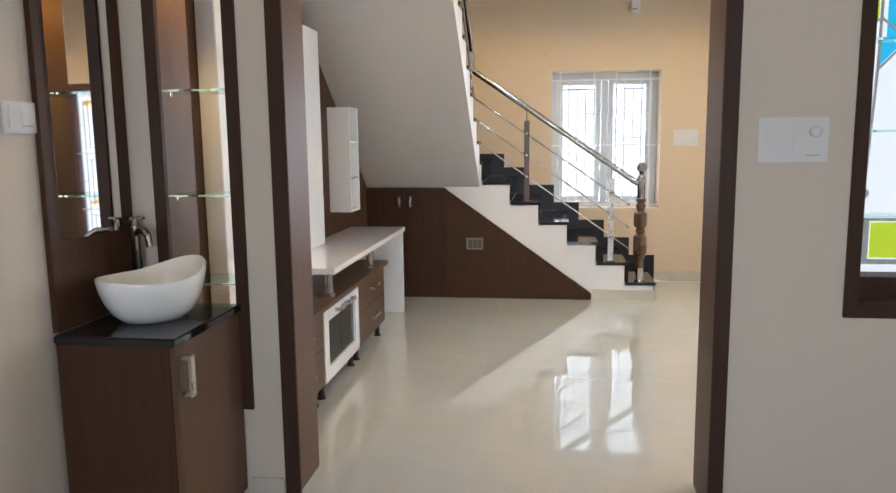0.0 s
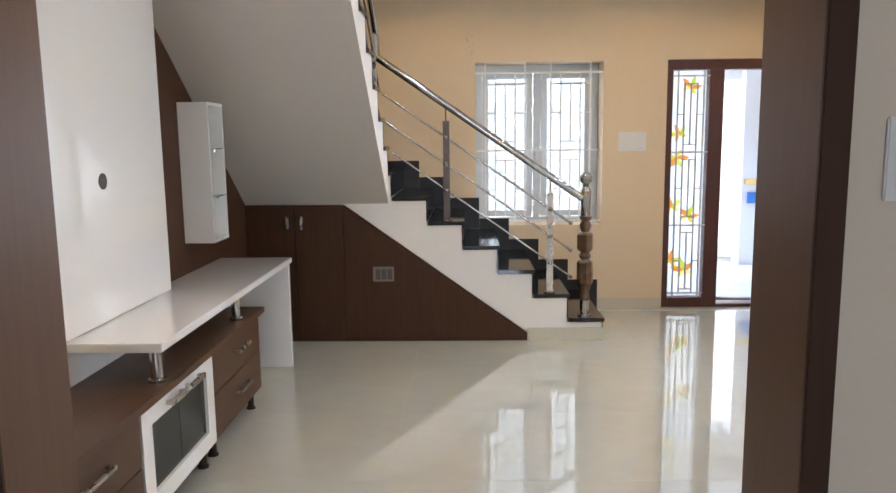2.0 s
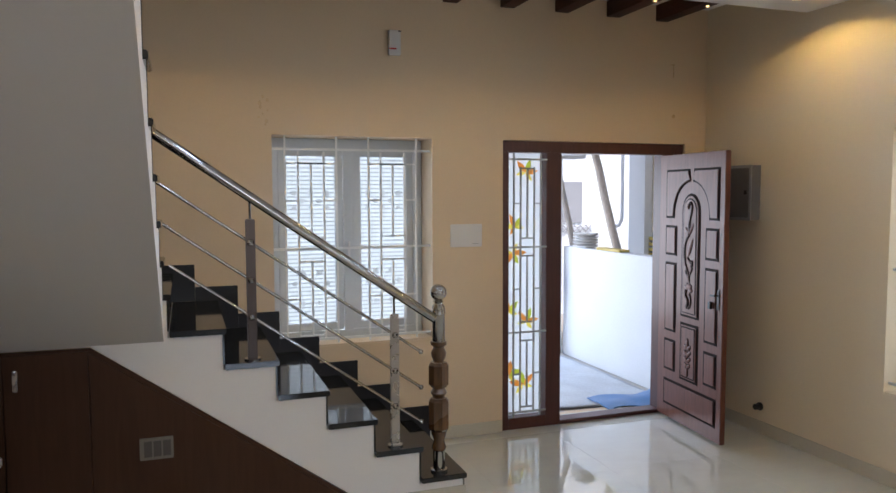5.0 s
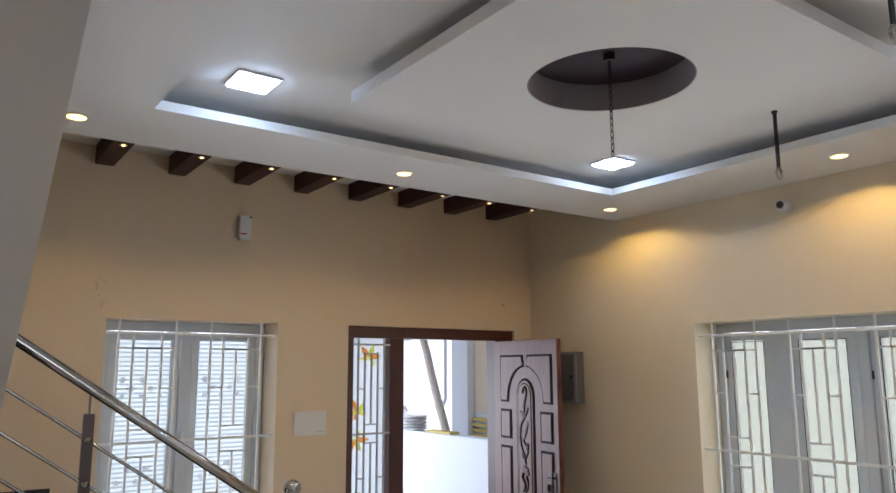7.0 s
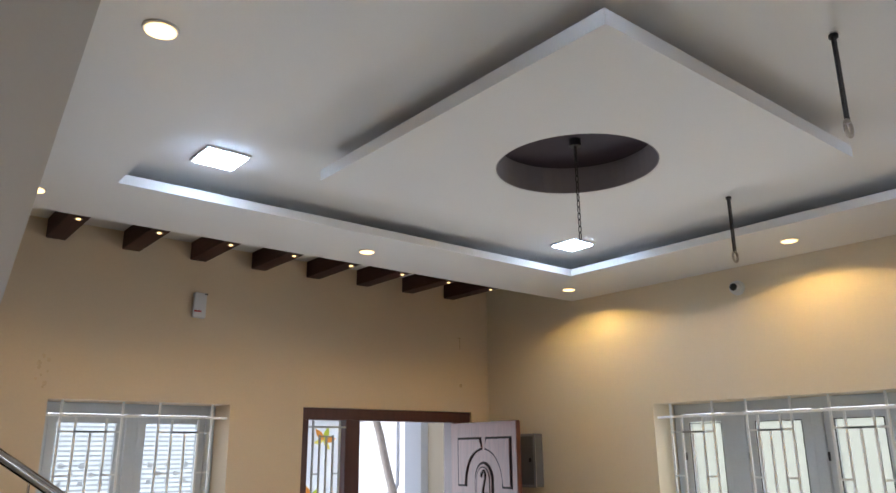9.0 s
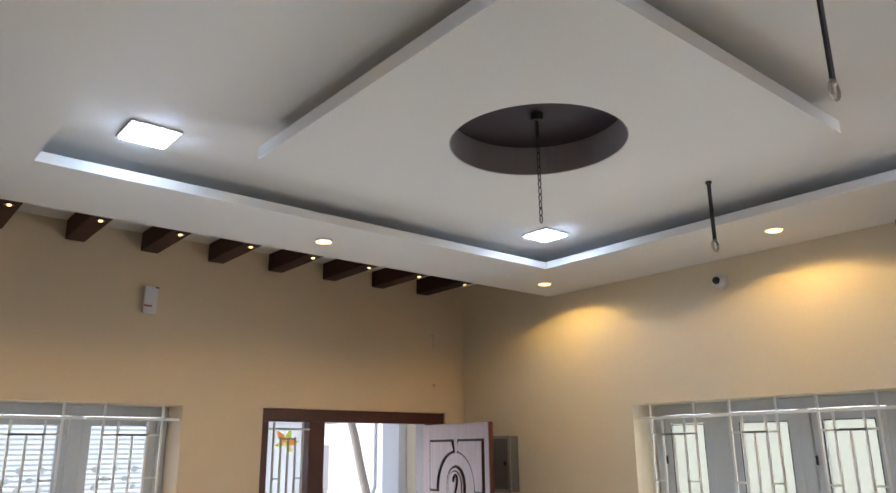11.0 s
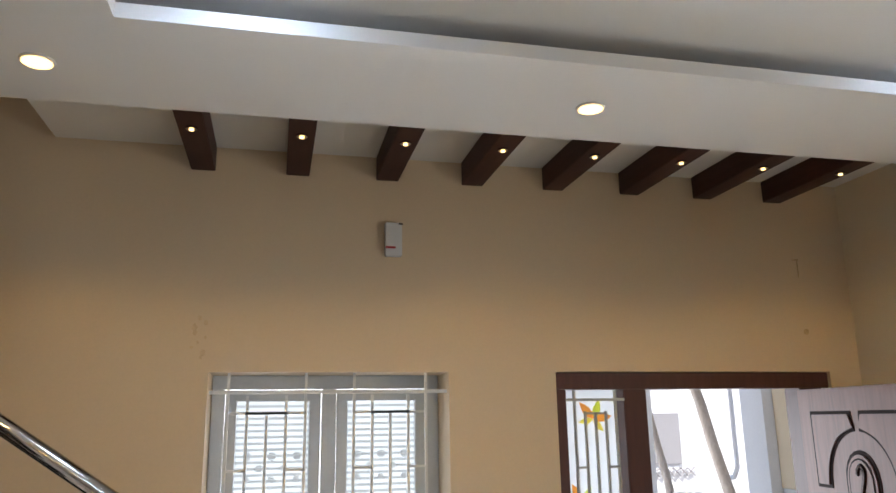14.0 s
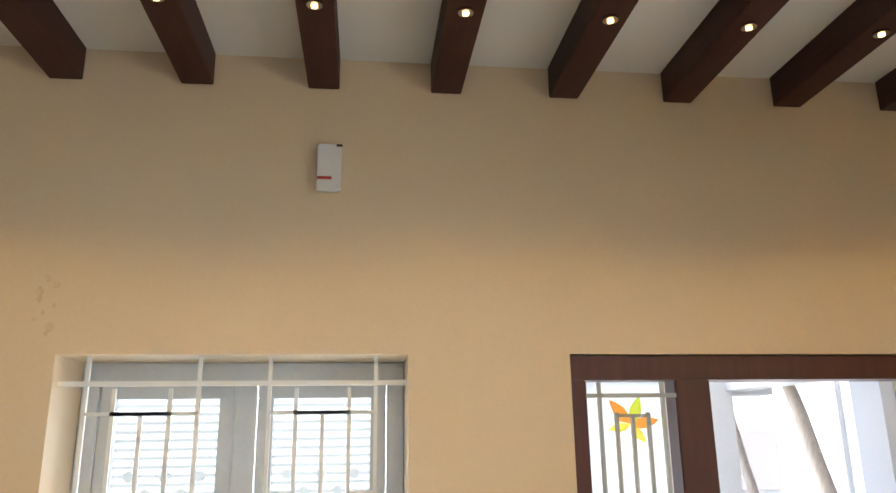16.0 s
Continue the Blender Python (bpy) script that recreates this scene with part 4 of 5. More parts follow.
for nm, d in (("side", (HX0, HX1, HY0, HY0 + 0.018, HZ0, HZ1)), ("side", (HX0, HX1, HY1 - 0.018, HY1, HZ0, HZ1)), ("top", (HX0, HX1, HY0 + 0.0185, HY1 - 0.0185, HZ1 - 0.018, HZ1)), ("bottom", (HX0, HX1, HY0 + 0.0185, HY1 - 0.0185, HZ0, HZ0 + 0.018)), ("back", (HX0, HX0 + 0.01, HY0 + 0.0185, HY1 - 0.0185, HZ0 + 0.0185, HZ1 - 0.0185))):
    boxes(nm, M_WHITELAM, hc, d, bevel=0.001)
for z in (1.17, 1.445):
    boxes("shelf", M_SHELFGLASS, hc, (HX0 + 0.012, HX1 - 0.004, HY0 + 0.020, HY1 - 0.020, z, z + 0.006), label="glass shelf")
    bm = bm_new()
    rod(bm, (HX1 - 0.05, HY1 - 0.03, z - 0.018), (HX1 - 0.05, HY1 - 0.03, z - 0.001), 0.008, 10)
    part("shelf_peg", bm, M_STEEL, hc)

# ---- washbasin corner ----
wc = thing("vanity_cabinet", (-0.69, 3.27, 0), "dark brown laminate vanity cabinet", "vanity")
boxes("body", M_BROWN, wc, (-0.904, -0.497, 3.012, 3.528, 0.0, 0.783), bevel=0.002)
vd = boxes("door", M_JAMB, wc, (-0.4965, -0.478, 3.014, 3.526, 0.04, 0.78), bevel=0.002)
bm = bm_new()
box(bm, -0.452, -0.440, 3.045, 3.075, 0.60, 0.745)
box(bm, -0.4775, -0.4525, 3.047, 3.073, 0.602, 0.618)
box(bm, -0.4775, -0.4525, 3.047, 3.073, 0.727, 0.743)
part("handle", bm, M_BRUSHED, vd, "brushed steel pull handle", bevel=0.003)
ct = boxes("granite_slab", M_GRANITE, None, (-0.904, -0.468, 2.998, 3.536, 0.784, 0.815), bevel=0.006)
tagged(ct, "polished black granite vanity top", "countertop")


def basin():
    cx, cy, zb = -0.690, 3.275, 0.8155
    prof = [(0.42, 0.0), (0.60, 0.006), (0.76, 0.035), (0.88, 0.075), (0.96, 0.115), (1.0, 0.15), (0.985, 0.156), (0.965, 0.150), (0.90, 0.105), (0.78, 0.062), (0.55, 0.035), (0.2, 0.028)]
    n = 48
    bm = bm_new()
    rings = []
    for f, z in prof:
        row = []
        for i in range(n):
            a = 2 * math.pi * i / n
            lift = 1 + 0.32 * max(0, math.cos(a - radians(60))) ** 2 * (z / 0.15) + 0.08 * max(0, math.cos(a - radians(240))) ** 3 * (z / 0.15)
            r = f * (1 + 0.05 * math.cos(2 * (a - radians(50))))
            row.append(bm.verts.new((cx + 0.180 * r * math.cos(a), cy + 0.195 * r * math.sin(a), zb + z * lift)))
        rings.append(row)
    for a, b in zip(rings, rings[1:]):
        for i in range(n):
            bm.faces.new([a[i], a[(i + 1) % n], b[(i + 1) % n], b[i]])
    bm.faces.new(list(reversed(rings[0])))
    bm.faces.new(rings[-1])
    ob = thing("washbasin", (cx, cy, zb), "white ceramic oval countertop washbasin with sweeping rim", "washbasin")
    part("bowl", bm, M_CERAMIC, ob, smooth=True)
    bm = bm_new()
    rod(bm, (cx, cy, zb + 0.0285), (cx, cy, zb + 0.033), 0.022, 20)
    part("drain", bm, M_STEEL, ob)


basin()
tp = thing("basin_tap", (-0.865, 3.478, 0.815), "tall chrome pillar tap with curved spout", "tap")
bm = bm_new()
lathe(bm, (-0.865, 3.478, 0.8155), [(0.030, 0), (0.030, 0.008), (0.022, 0.012), (0.019, 0.27), (0.023, 0.275), (0.023, 0.32), (0.014, 0.33), (0.012, 0.345)], 20)
part("pillar", bm, M_STEEL, tp, smooth=True)
bm = bm_new()
tube(bm, [(-0.865, 3.478, 1.095), (-0.835, 3.455, 1.118), (-0.80, 3.43, 1.118), (-0.775, 3.412, 1.10), (-0.765, 3.405, 1.06)], 0.014, 12)
part("spout", bm, M_STEEL, tp, smooth=True)
bm = bm_new()
rod(bm, (-0.895, 3.478, 1.163), (-0.825, 3.478, 1.163), 0.006, 10)
rod(bm, (-0.865, 3.448, 1.163), (-0.865, 3.508, 1.163), 0.006, 10)
part("cross_handle", bm, M_STEEL, tp)

mp = thing("mirror_panel", (-0.91, 3.3, 0.82), "dark brown laminate panel with tall frameless mirror", "mirror")
boxes("backing", M_BROWN, mp, (-0.9245, -0.904, 3.03, 3.533, 0.8155, 2.45), bevel=0.002)
boxes("mirror_glass", M_MIRROR, mp, (-0.9035, -0.899, 3.085, 3.445, 1.125, 2.30))


def niche(x0, x1, z0, z1, fw, label):
    ob = thing("niche_frame", ((x0 + x1) / 2, YP0, z0), label, "display niche")
    for nm, d in (("frame_side", (x0, x0 + fw, z0, z1)), ("frame_side", (x1 - fw, x1, z0, z1)), ("frame_bottom", (x0 + fw, x1 - fw, z0, z0 + fw)), ("frame_top", (x0 + fw, x1 - fw, z1 - fw, z1))):
        boxes(nm, M_EDGE, ob, (d[0], d[1], YP0 - 0.014, YP0 + 0.010, d[2], d[3]), bevel=0.002)
        boxes("lining", M_LINING, ob, (d[0], d[1], YP0 + 0.011, YP1 + 0.006, d[2], d[3]))
    return ob


nl = niche(-0.806, -0.437, 0.377, 2.34, 0.05, "dark brown framed open niche with glass shelves")
for z in (1.65, 1.24, 0.885):
    s = boxes("glass_shelf", M_SHELFGLASS, nl, (-0.755, -0.488, YP0 + 0.005, YP1 - 0.01, z, z + 0.008), label="green-edged glass shelf")
    s.visible_shadow = False
    for x in (-0.74, -0.50):
        bm = bm_new()
        rod(bm, (x, YP0 + 0.05, z - 0.016), (x, YP0 + 0.05, z - 0.001), 0.007, 10)
        part("shelf_peg", bm, M_STEEL, nl)
bm = bm_new()
rod(bm, (-0.69, 3.66, 2.281), (-0.69, 3.66, 2.2895), 0.028, 16)
part("niche_lamp", bm, M_WARMLED, nl, "small warm recessed lamp")
spot("niche_beam", (-0.69, 3.66, 2.275), (-0.75, 3.66, 1.2), 9, WARM, 120, 0.6, 0.02)
nr = niche(1.786, 2.75, 0.806, 2.34, 0.046, "dark brown framed niche with decorated glass")
for z in (1.769, 1.459, 1.162):
    s = boxes("glass_shelf", M_SHELFGLASS, nr, (1.833, 2.703, YP0 + 0.005, YP0 + 0.12, z, z + 0.008), label="green-edged glass shelf")
    s.visible_shadow = False
boxes("bottom_ledge", M_EDGE, nr, (1.833, 2.703, YP0 + 0.10, YP1 - 0.003, 0.853, 0.935))
art = boxes("art_glass", M_GLOWGLASS, nr, (1.833, 2.703, YP1 - 0.03, YP1 - 0.022, 0.936, 2.293), label="white art glass with coloured motifs and added glow")
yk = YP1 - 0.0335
boxes("lime_square", M_GLOWGREEN, art, (1.945, 2.20, yk, yk + 0.003, 0.99, 1.125))
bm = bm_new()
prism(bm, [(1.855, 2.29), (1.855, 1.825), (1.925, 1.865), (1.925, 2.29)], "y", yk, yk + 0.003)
part("lime_panel", bm, M_GLOWGREEN, art)
boxes("blue_square", M_GLOWBLUE, art, (1.955, 2.25, yk, yk + 0.003, 1.80, 2.02))
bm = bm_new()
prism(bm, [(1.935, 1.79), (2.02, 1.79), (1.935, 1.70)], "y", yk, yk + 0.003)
part("blue_triangle", bm, M_GLOWBLUE, art)
bm = bm_new()
tube(bm, [(1.935, yk - 0.001, 2.05), (1.932, yk - 0.001, 1.70), (1.912, yk - 0.001, 1.25)], 0.006, 6)
tube(bm, [(1.855, yk - 0.001, 1.82), (1.935, yk - 0.001, 1.87), (2.03, yk - 0.001, 1.79), (1.935, yk - 0.001, 1.69)], 0.005, 6)
for d in ((1.915, 1.940, 0.965, 1.15), (2.205, 2.23, 0.965, 1.15), (1.94, 2.205, 0.965, 0.986), (1.94, 2.205, 1.129, 1.15)):
    box(bm, d[0], d[1], yk - 0.001, yk + 0.002, d[2], d[3])
part("silver_line", bm, M_SILVER, art)
bm = bm_new()
rod(bm, (1.911, yk - 0.002, 1.235), (1.911, yk + 0.002, 1.235), 0.020, 24)
part("silver_ring", bm, M_SILVER, art)

# ---- lamps in the ceiling ----
def downlight(x, y):
    ob = thing("downlight", (x, y, CEIL), "round recessed warm ceiling downlight", "downlight", "ceiling downlights")
    bm = bm_new()
    lathe(bm, (x, y, CEIL - 0.006), [(0.046, 0), (0.049, 0.003), (0.049, 0.0055)], 28)
    part("rim", bm, M_PLASTIC, ob)
    bm = bm_new()
    rod(bm, (x, y, CEIL - 0.009), (x, y, CEIL - 0.0065), 0.041, 24)
    part("lens", bm, M_WARMLED, ob, "glowing warm lens")
    return ob


SPOTS = ((0.35, 7.257), (2.06, 7.257), (3.782, 7.257), (3.782, 5.64), (0.35, 5.66), (0.35, 4.03), (3.782, 4.03))
d0 = downlight(*SPOTS[0])
for x, y in SPOTS[1:]:
    copy_thing(d0, Matrix.Translation((x, y, CEIL)))
for x, y in SPOTS:
    spot("downlight_beam", (x, y, CEIL - 0.02), (x, y, 0), 11.5, (1.0, 0.64, 0.19), 156, 0.25, 0.04)


def led_square(x, y):
    ob = thing("led_panel", (x, y, TRAY), "square cool white ceiling LED panel, lit", "ceiling light", "square LED panels")
    bm = bm_new()
    box(bm, x - 0.098, x + 0.098, y - 0.098, y + 0.098, TRAY - 0.010, TRAY - 0.001)
    part("frame", bm, M_PLASTIC, ob, bevel=0.002)
    boxes("diffuser", M_LED, ob, (x - 0.086, x + 0.086, y - 0.086, y + 0.086, TRAY - 0.0185, TRAY - 0.0105), bevel=0.002)
    return ob


l0 = led_square(0.945, 6.695)
for x, y in ((3.195, 6.695), (0.945, 4.585), (3.195, 4.585)):
    copy_thing(l0, Matrix.Translation((x, y, TRAY)))


def swing_hook(x, y):
    ob = thing("swing_hook", (x, y, TRAY), "dark iron swing hook strap hanging from ceiling", "hook", "swing hooks")
    bm = bm_new()
    rod(bm, (x, y, TRAY - 0.012), (x, y, TRAY - 0.001), 0.014, 16)
    part("plate", bm, M_IRON, ob)
    boxes("strap", M_IRON, ob, (x - 0.012, x + 0.012, y - 0.004, y + 0.004, TRAY - 0.29, TRAY - 0.0125), bevel=0.001)
    bm = bm_new()
    n = 16
    tube(bm, [(x + 0.022 * math.cos(2 * math.pi * i / n), y, TRAY - 0.313 + 0.026 * math.sin(2 * math.pi * i / n)) for i in range(n + 1)], 0.006, 6)
    part("ring", bm, M_BRUSHED, ob, smooth=True)
    return ob


swing_hook(2.023, 4.605)
swing_hook(3.160, 5.626)
CT = CEIL + DEEP - 0.01
ch = thing("hanging_chain", (CX, CY, CT), "dark iron chain hanging from the round recess", "chain")
bm = bm_new()
rod(bm, (CX, CY, CT - 0.03), (CX, CY, CT - 0.0005), 0.025, 16)
part("ceiling_cap", bm, M_IRON, ch)
boxes("strap", M_IRON, ch, (CX - 0.006, CX + 0.006, CY - 0.003, CY + 0.003, CT - 0.10, CT - 0.0305))
for i in range(12):
    zc = CT - 0.118 - 0.0268 * i
    bm = bm_new()
    pts = []
    for k in range(13):
        a = 2 * math.pi * k / 12
        u, w = 0.0065 * math.cos(a), 0.0153 * math.sin(a)
        pts.append((CX + (u if i % 2 else 0), CY + (0 if i % 2 else u), zc + w))
    tube(bm, pts, 0.0020, 6)
    part("link", bm, M_IRON, ch, smooth=True)

# ---- small things on the walls ----
def switch_plate(centre, along, w, h, out, label, dots=1):
    """A modular switch plate; along: x or y; out: the way it faces, +1 or -1."""
    ob = thing("switch_plate", centre, label, "switch")
    x, y, z = centre

    def lim(u0, u1, d0, d1, z0, z1):
        a, b = sorted((d0 * out, d1 * out))
        return (x + u0, x + u1, y + a, y + b, z + z0, z + z1) if along == "x" else (x + a, x + b, y + u0, y + u1, z + z0, z + z1)
    boxes("plate", M_PLASTIC, ob, lim(-w / 2, w / 2, 0.001, 0.010, -h / 2, h / 2), bevel=0.003)
    n = 2
    for r in range(2):
        for i in range(n):
            u = -w / 2 + 0.018 + (w - 0.036) * i / n
            boxes("rocker", M_PLASTIC, ob, lim(u + 0.001, u + (w - 0.036) / n - 0.001, 0.0105, 0.0135, -h / 2 + 0.016 + r * (h - 0.03) / 2, -h / 2 + 0.014 + (r + 1) * (h - 0.03) / 2), bevel=0.001)
    boxes("indicator", M_GREYPL, ob, lim(w / 2 - 0.075, w / 2 - 0.028, 0.0138, 0.0145, -h / 2 + 0.022, -h / 2 + 0.025))
    return ob


switch_plate((1.585, YP0, 1.4365), "x", 0.234, 0.155, -1, "white modular switch plate on greige wall")
switch_plate((2.10, Y1, 1.452), "x", 0.239, 0.162, -1, "white modular switch plate on tan wall")
switch_plate((-0.925, 2.962, 1.537), "y", 0.15, 0.10, 1, "white modular switch plate beside the mirror")
bm = bm_new()
bmesh.ops.create_uvsphere(bm, u_segments=16, v_segments=10, radius=1, matrix=Matrix.Translation((1.655, YP0 - 0.022, 1.465)) @ Matrix.Diagonal((0.022, 0.008, 0.020, 1)))
tagged(part("fan_regulator", bm, M_PLASTIC, None, smooth=True), "white round fan regulator knob on plate", "regulator")

bell = thing("door_chime", (1.58, Y1, 2.76), "white door chime box with red strip", "door chime")
boxes("case", M_PLASTIC, bell, (1.540, 1.622, Y1 - 0.036, Y1 - 0.001, 2.674, 2.839), bevel=0.005)
boxes("red_strip", M_RED, bell, (1.542, 1.590, Y1 - 0.0385, Y1 - 0.0365, 2.710, 2.720))
boxes("dark_tab", M_BLACK, bell, (1.604, 1.624, Y1 - 0.0385, Y1 - 0.0365, 2.828, 2.836))

mb = thing("meter_box", (4.1, 8.08, 1.55), "grey steel distribution box with hinged door", "distribution box")
boxes("case", M_BOXSTEEL, mb, (4.055, 4.139, 7.915, 8.26, 1.55, 1.945), bevel=0.004)
boxes("frame", M_GREYPL, mb, (4.047, 4.0545, 7.912, 7.933, 1.548, 1.947), (4.047, 4.0545, 8.242, 8.263, 1.548, 1.947), (4.047, 4.0545, 7.933, 8.242, 1.927, 1.947), (4.047, 4.0545, 7.933, 8.242, 1.548, 1.568), label="grey steel rim")
mdoor = boxes("door", M_BOXSTEEL, mb, (4.045, 4.0545, 7.935, 8.24, 1.57, 1.925), bevel=0.003)
boxes("latch", M_BLACK, mdoor, (4.038, 4.0445, 7.95, 7.975, 1.735, 1.765), bevel=0.002)

bm = bm_new()
lathe(bm, (0, 0, 0), [(0.030, 0), (0.030, 0.012), (0.020, 0.016), (0.022, 0.05), (0.016, 0.056)], 16)
for v in bm.verts:
    v.co = Vector((X1 - 0.001 - v.co.z, 7.863 + v.co.x, 0.196 + v.co.y))
tagged(part("door_stopper", bm, M_BLACK, None, smooth=True), "black rubber door stopper on cream wall", "door stopper")

cc = thing("security_camera", (4.1, 6.165, 2.80), "small white dome security camera with black lens", "camera")
bm = bm_new()
lathe(bm, (0, 0, 0), [(0.046, 0), (0.046, 0.02), (0.036, 0.026), (0.036, 0.05), (0.030, 0.058)], 20)
for v in bm.verts:
    v.co = Vector((X1 - 0.001 - v.co.z, 6.165 + v.co.x, 2.80 + v.co.y))
part("body", bm, M_PLASTIC, cc, smooth=True)
bm = bm_new()
bmesh.ops.create_uvsphere(bm, u_segments=16, v_segments=10, radius=0.024, matrix=Matrix.Translation((X1 - 0.058, 6.165, 2.80)))
part("lens", bm, M_BLACK, cc, "black glossy lens", smooth=True)

tagged(boxes("wall_panel_dark", M_BROWN, None, (X1 - 0.04, X1 - 0.001, 4.30, 5.180, 0.0, CEIL - 0.001), bevel=0.003), "dark brown laminate panel standing against cream wall", "wall panel")

# wires and patched plaster on the front wall
bm = bm_new()
tube(bm, [(3.795, Y1 - 0.003, 2.735), (3.83, Y1 - 0.006, 2.738), (3.825, Y1 - 0.003, 2.73), (3.826, Y1 - 0.003, 2.64)], 0.003, 6)
tagged(part("loose_wire", bm, M_SCUFF, None), "short loose wire ends on tan wall", "wire")
rnd = random.Random(11)
bm = bm_new()
for k in range(9):
    x, z = 0.715 + 0.03 * math.sin(k * 1.9), 2.37 - 0.022 * k
    r = 0.006 + 0.009 * rnd.random()
    prism(bm, [(x + r * (0.6 + 0.6 * rnd.random()) * math.cos(a * 0.7), z + r * 1.3 * (0.6 + 0.6 * rnd.random()) * math.sin(a * 0.7)) for a in range(9)], "y", Y1 - 0.0012 - 0.0001 * k, Y1 + 0.001)
tagged(part("plaster_patch", bm, M_PATCH, None), "flaked patches in tan painted plaster", "plaster patch", kind="stuff")
bm = bm_new()
rod(bm, (3.832, Y1 - 0.002, 2.342), (3.832, Y1 + 0.001, 2.342), 0.016, 14)
tagged(part("wall_plug", bm, M_SCUFF, None), "small round filled hole in tan wall", "wall plug")

# ---- outside ----
bm = bm_new()
bmesh.ops.create_grid(bm, x_segments=4, y_segments=4, size=600, matrix=Matrix.Translation((0, 0, -0.35)))
structure(part("ground", bm, M_GROUND), "sandy ground around the house", "ground")
structure(boxes("porch_floor", M_CONCRETE, None, (1.0, 4.35, 8.853, 11.4, -0.33, -0.03)), "grey cement porch floor", "porch floor")
structure(boxes("porch_parapet", M_OUTWALL, None, (4.150, 4.295, 8.853, 10.86, -0.028, 1.175), bevel=0.006), "white painted low porch wall", "parapet")
structure(boxes("porch_column", M_OUTWALL, None, (3.90, 4.14, 10.87, 11.11, -0.028, 2.42), bevel=0.006), "white painted porch column", "column")
structure(boxes("porch_beam", M_OUTWALL, None, (0.9, 4.5, 11.0, 11.25, 2.14, 2.60), (4.10, 4.30, 8.855, 10.995, 2.16, 2.60)), "white painted porch edge beams", "beam")
structure(boxes("porch_roof", M_OUTWALL, None, (0.9, 4.6, 8.853, 11.4, 2.605, 2.75)), "white painted porch roof slab", "roof")
nb = thing("neighbour_house", (7.5, 14, -0.35), "white neighbouring house with dark window", "house")
boxes("wall", M_OUTWALL, nb, (4.6, 14.0, 15.0, 19.0, -0.345, 5.5))
boxes("side_wall", M_OUTWALL, nb, (8.0, 14.0, 7.0, 14.995, -0.345, 5.5))
boxes("window", M_GREYWALL, nb, (5.82, 6.75, 14.97, 14.998, 1.25, 1.95))
bm = bm_new()
for i in range(12):
    rod(bm, (5.6 + 0.11 * i, 14.96, 1.08), (5.72 + 0.11 * i, 14.96, 1.20), 0.012, 6)
    rod(bm, (5.72 + 0.11 * i, 14.945, 1.08), (5.6 + 0.11 * i, 14.945, 1.20), 0.012, 6)
part("lattice", bm, M_GREYWALL, nb)
cw = thing("compound_wall", (5.4, 11, -0.35), "white compound wall pillar with yellow slats", "compound wall")
boxes("pillar", M_OUTWALL, cw, (5.20, 5.50, 10.87, 11.19, -0.345, 2.9))
boxes("cream_wall", M_CREAM, cw, (5.30, 5.45, 9.2, 10.865, 1.30, 2.9))
for i in range(6):
    boxes("slat", M_YELLOW, cw, (5.26, 5.30, 9.2, 10.865, 0.90 + 0.062 * i, 0.935 + 0.062 * i))
boxes("low_wall", M_OUTWALL, cw, (5.31, 5.44, 9.2, 10.865, -0.345, 1.295))
bm = bm_new()
tube(bm, [(5.18, 11.30, 2.6), (5.18, 11.30, 1.45), (5.18, 11.36, 1.36), (5.18, 11.50, 1.34)], 0.022, 10)
part("drain_pipe", bm, M_OUTWALL, cw, smooth=True)


def pole(p, q, r0, r1, seed):
    rnd = random.Random(seed)
    p, q = Vector(p), Vector(q)
    bm = bm_new()
    n, sides = 10, 10
    rings = []
    for i in range(n + 1):
        f = i / n
        c = p.lerp(q, f) + Vector((rnd.uniform(-0.012, 0.012), rnd.uniform(-0.012, 0.012), 0))
        r = r0 + (r1 - r0) * f
        rings.append([bm.verts.new((c.x + r * math.cos(2 * math.pi * k / sides), c.y + r * math.sin(2 * math.pi * k / sides), c.z)) for k in range(sides)])
    for a, b in zip(rings, rings[1:]):
        for k in range(sides):
            bm.faces.new([a[k], a[(k + 1) % sides], b[(k + 1) % sides], b[k]])
    bm.faces.new(list(reversed(rings[0])))
    bm.faces.new(rings[-1])
    return tagged(part("timber_pole", bm, M_TIMBER, None, smooth=True), "pale round timber prop leaning outside the porch", "pole", "timber props")


pole((4.37, 10.53, -0.35), (4.37, 11.57, 2.58), 0.040, 0.032, 1)
pole((4.37, 9.44, -0.35), (4.37, 10.78, 2.58), 0.050, 0.040, 2)
bowls = thing("plate_stack", (4.22, 10.50, 1.176), "stack of white plates on the porch wall", "plates")
for i in range(5):
    bm = bm_new()
    lathe(bm, (4.22, 10.50, 1.1755 + 0.031 * i), [(0.09, 0), (0.125, 0.012), (0.14, 0.030), (0.128, 0.0305)], 24)
    part("plate", bm, M_PLASTIC, bowls, smooth=True)
tagged(boxes("timber_board", M_YELLOW, None, (4.165, 4.285, 9.78, 10.20, 1.1765, 1.2005), bevel=0.003), "short yellow timber board on porch wall", "board")
sb = thing("switch_box", (4.0, 10.86, 0.76), "blue plastic electric box on porch column", "electric box")
boxes("case", M_PLASTIC, sb, (3.99, 4.084, 10.835, 10.869, 0.66, 0.86), bevel=0.004)
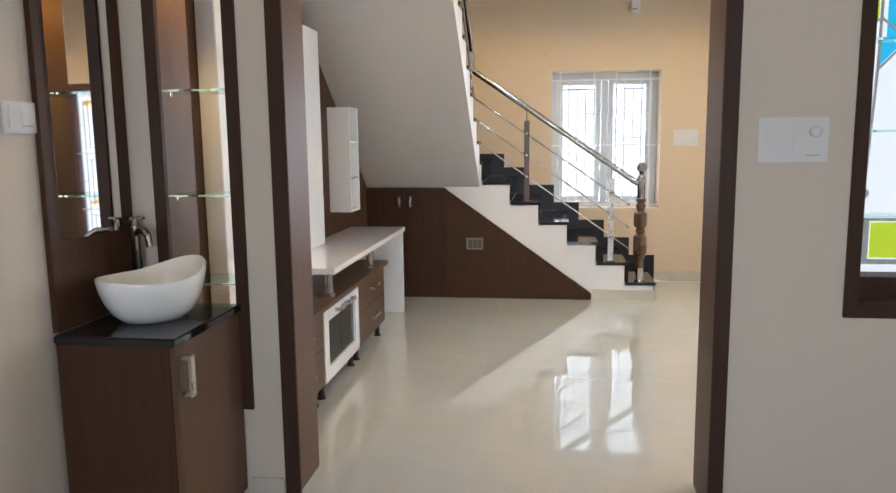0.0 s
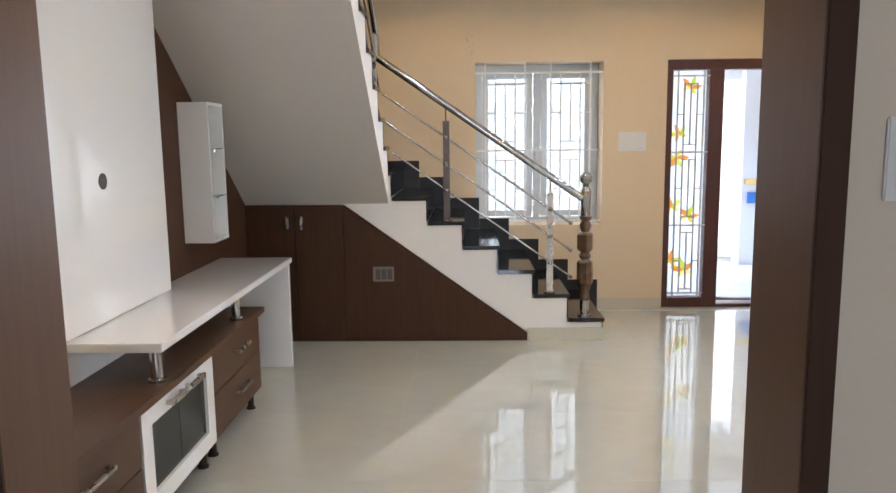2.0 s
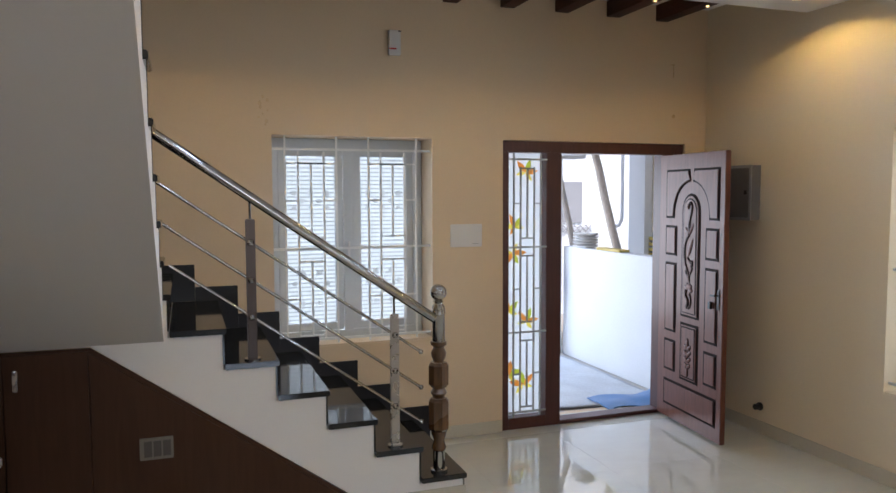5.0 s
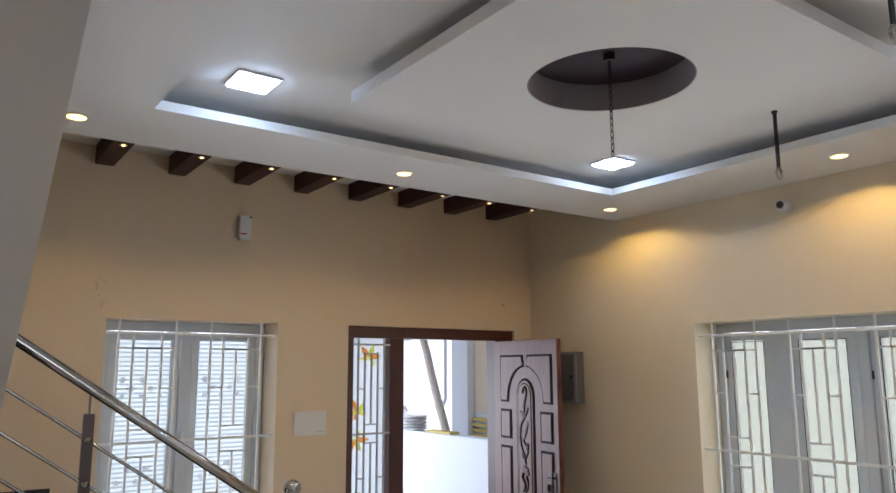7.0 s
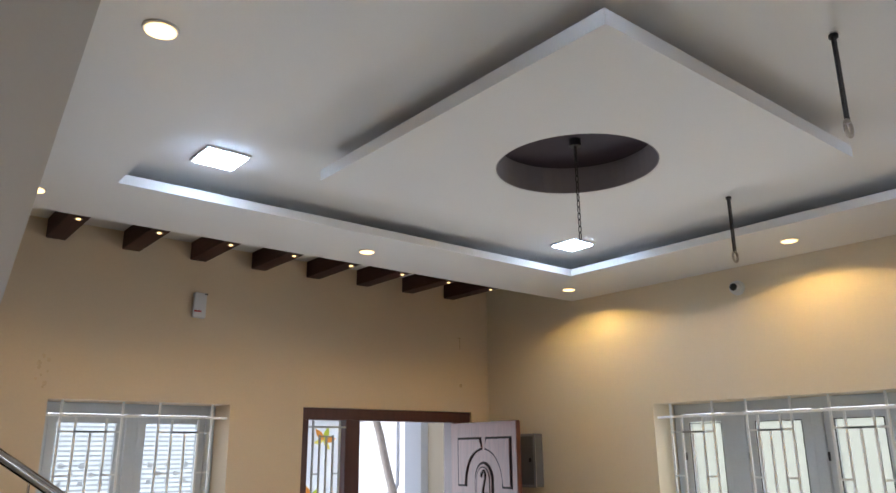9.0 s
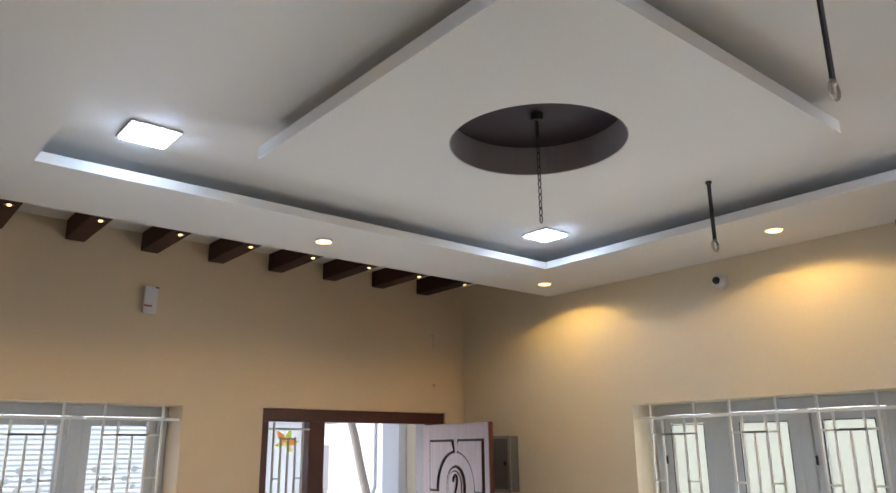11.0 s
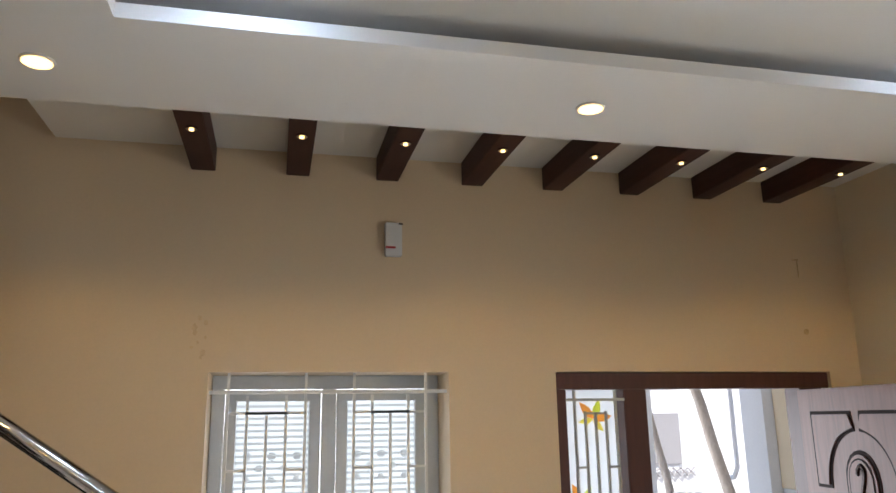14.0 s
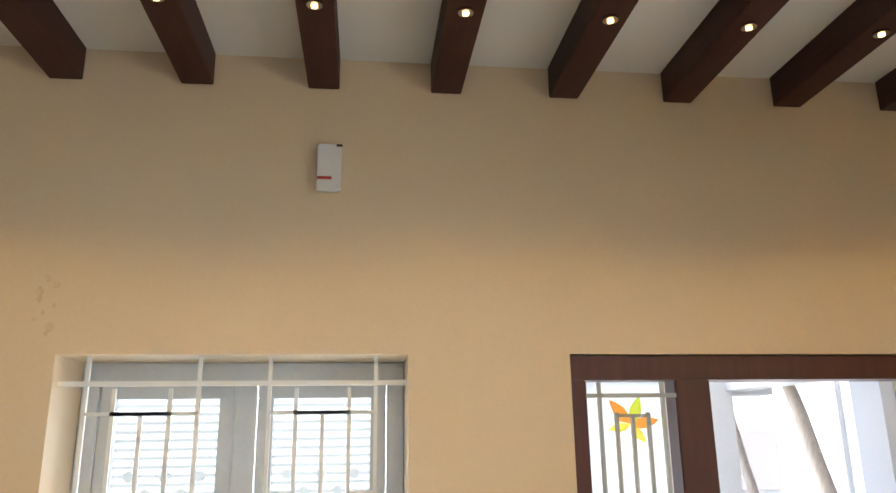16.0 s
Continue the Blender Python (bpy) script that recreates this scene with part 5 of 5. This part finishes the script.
boxes("cover", M_BLUEPL, sb, (3.955, 4.06, 10.81, 10.8345, 0.71, 0.84), bevel=0.004)
tagged(boxes("brass_plate", M_BRASS, None, (3.93, 4.06, 10.84, 10.869, 0.93, 0.99), bevel=0.004), "small brass plate on porch column", "plate")


def sheet(name, x0, x1, y0, y1, z, material, label, lift):
    bm = bm_new()
    nx, ny = 30, 26
    grid = []
    for j in range(ny + 1):
        row = []
        for i in range(nx + 1):
            u, v = i / nx, j / ny
            x, y = x0 + (x1 - x0) * u, y0 + (y1 - y0) * v + 0.05 * math.sin(u * 7)
            h = z + 0.012 * (noise.noise((x * 5, y * 5, 1.3)) + 1) + lift(u, v)
            row.append(bm.verts.new((x, y, h)))
        grid.append(row)
    for a, b in zip(grid, grid[1:]):
        for i in range(nx):
            bm.faces.new([a[i], a[i + 1], b[i + 1], b[i]])
    ob = part(name, bm, material, None, smooth=True)
    sol = ob.modifiers.new("thick", "SOLIDIFY")
    sol.thickness = 0.003
    return tagged(ob, label, "tarpaulin")


sheet("dust_sheet", 2.5, 4.06, 8.92, 10.75, -0.022, M_SHEET, "crumpled dusty blue-grey sheet on porch floor", lambda u, v: 0.0)
sheet("tarpaulin", 3.42, 4.07, 8.72, 9.10, -0.005, M_TARP, "folded bright blue tarpaulin on porch floor", lambda u, v: 0.11 * max(0, u - 0.45) * math.sin(math.pi * v))

# ---- floor tiles ----
TS = 0.8
tile_mesh = None
nx, ny = 7, 13
for i in range(nx):
    for j in range(ny):
        x, y = -1.27 + TS * i, -2.0 + TS * j
        x1, y1 = min(x + TS, 4.139), min(y + TS, 8.528)
        if x1 - x < 0.05 or y1 - y < 0.05:
            continue
        full = x1 - x > TS - 0.001 and y1 - y > TS - 0.001
        g = 0.0004
        if full and tile_mesh is not None:
            ob = new("tile", tile_mesh)
            ob.location = (x, y, 0)
            ob.parent = floor
            continue
        bm = bm_new()
        box(bm, g, x1 - x - g, g, y1 - y - g, -0.0119, 0.0)
        ob = part("tile", bm, M_TILE, floor)
        ob.location = (x, y, 0)
        if full:
            tile_mesh = ob.data
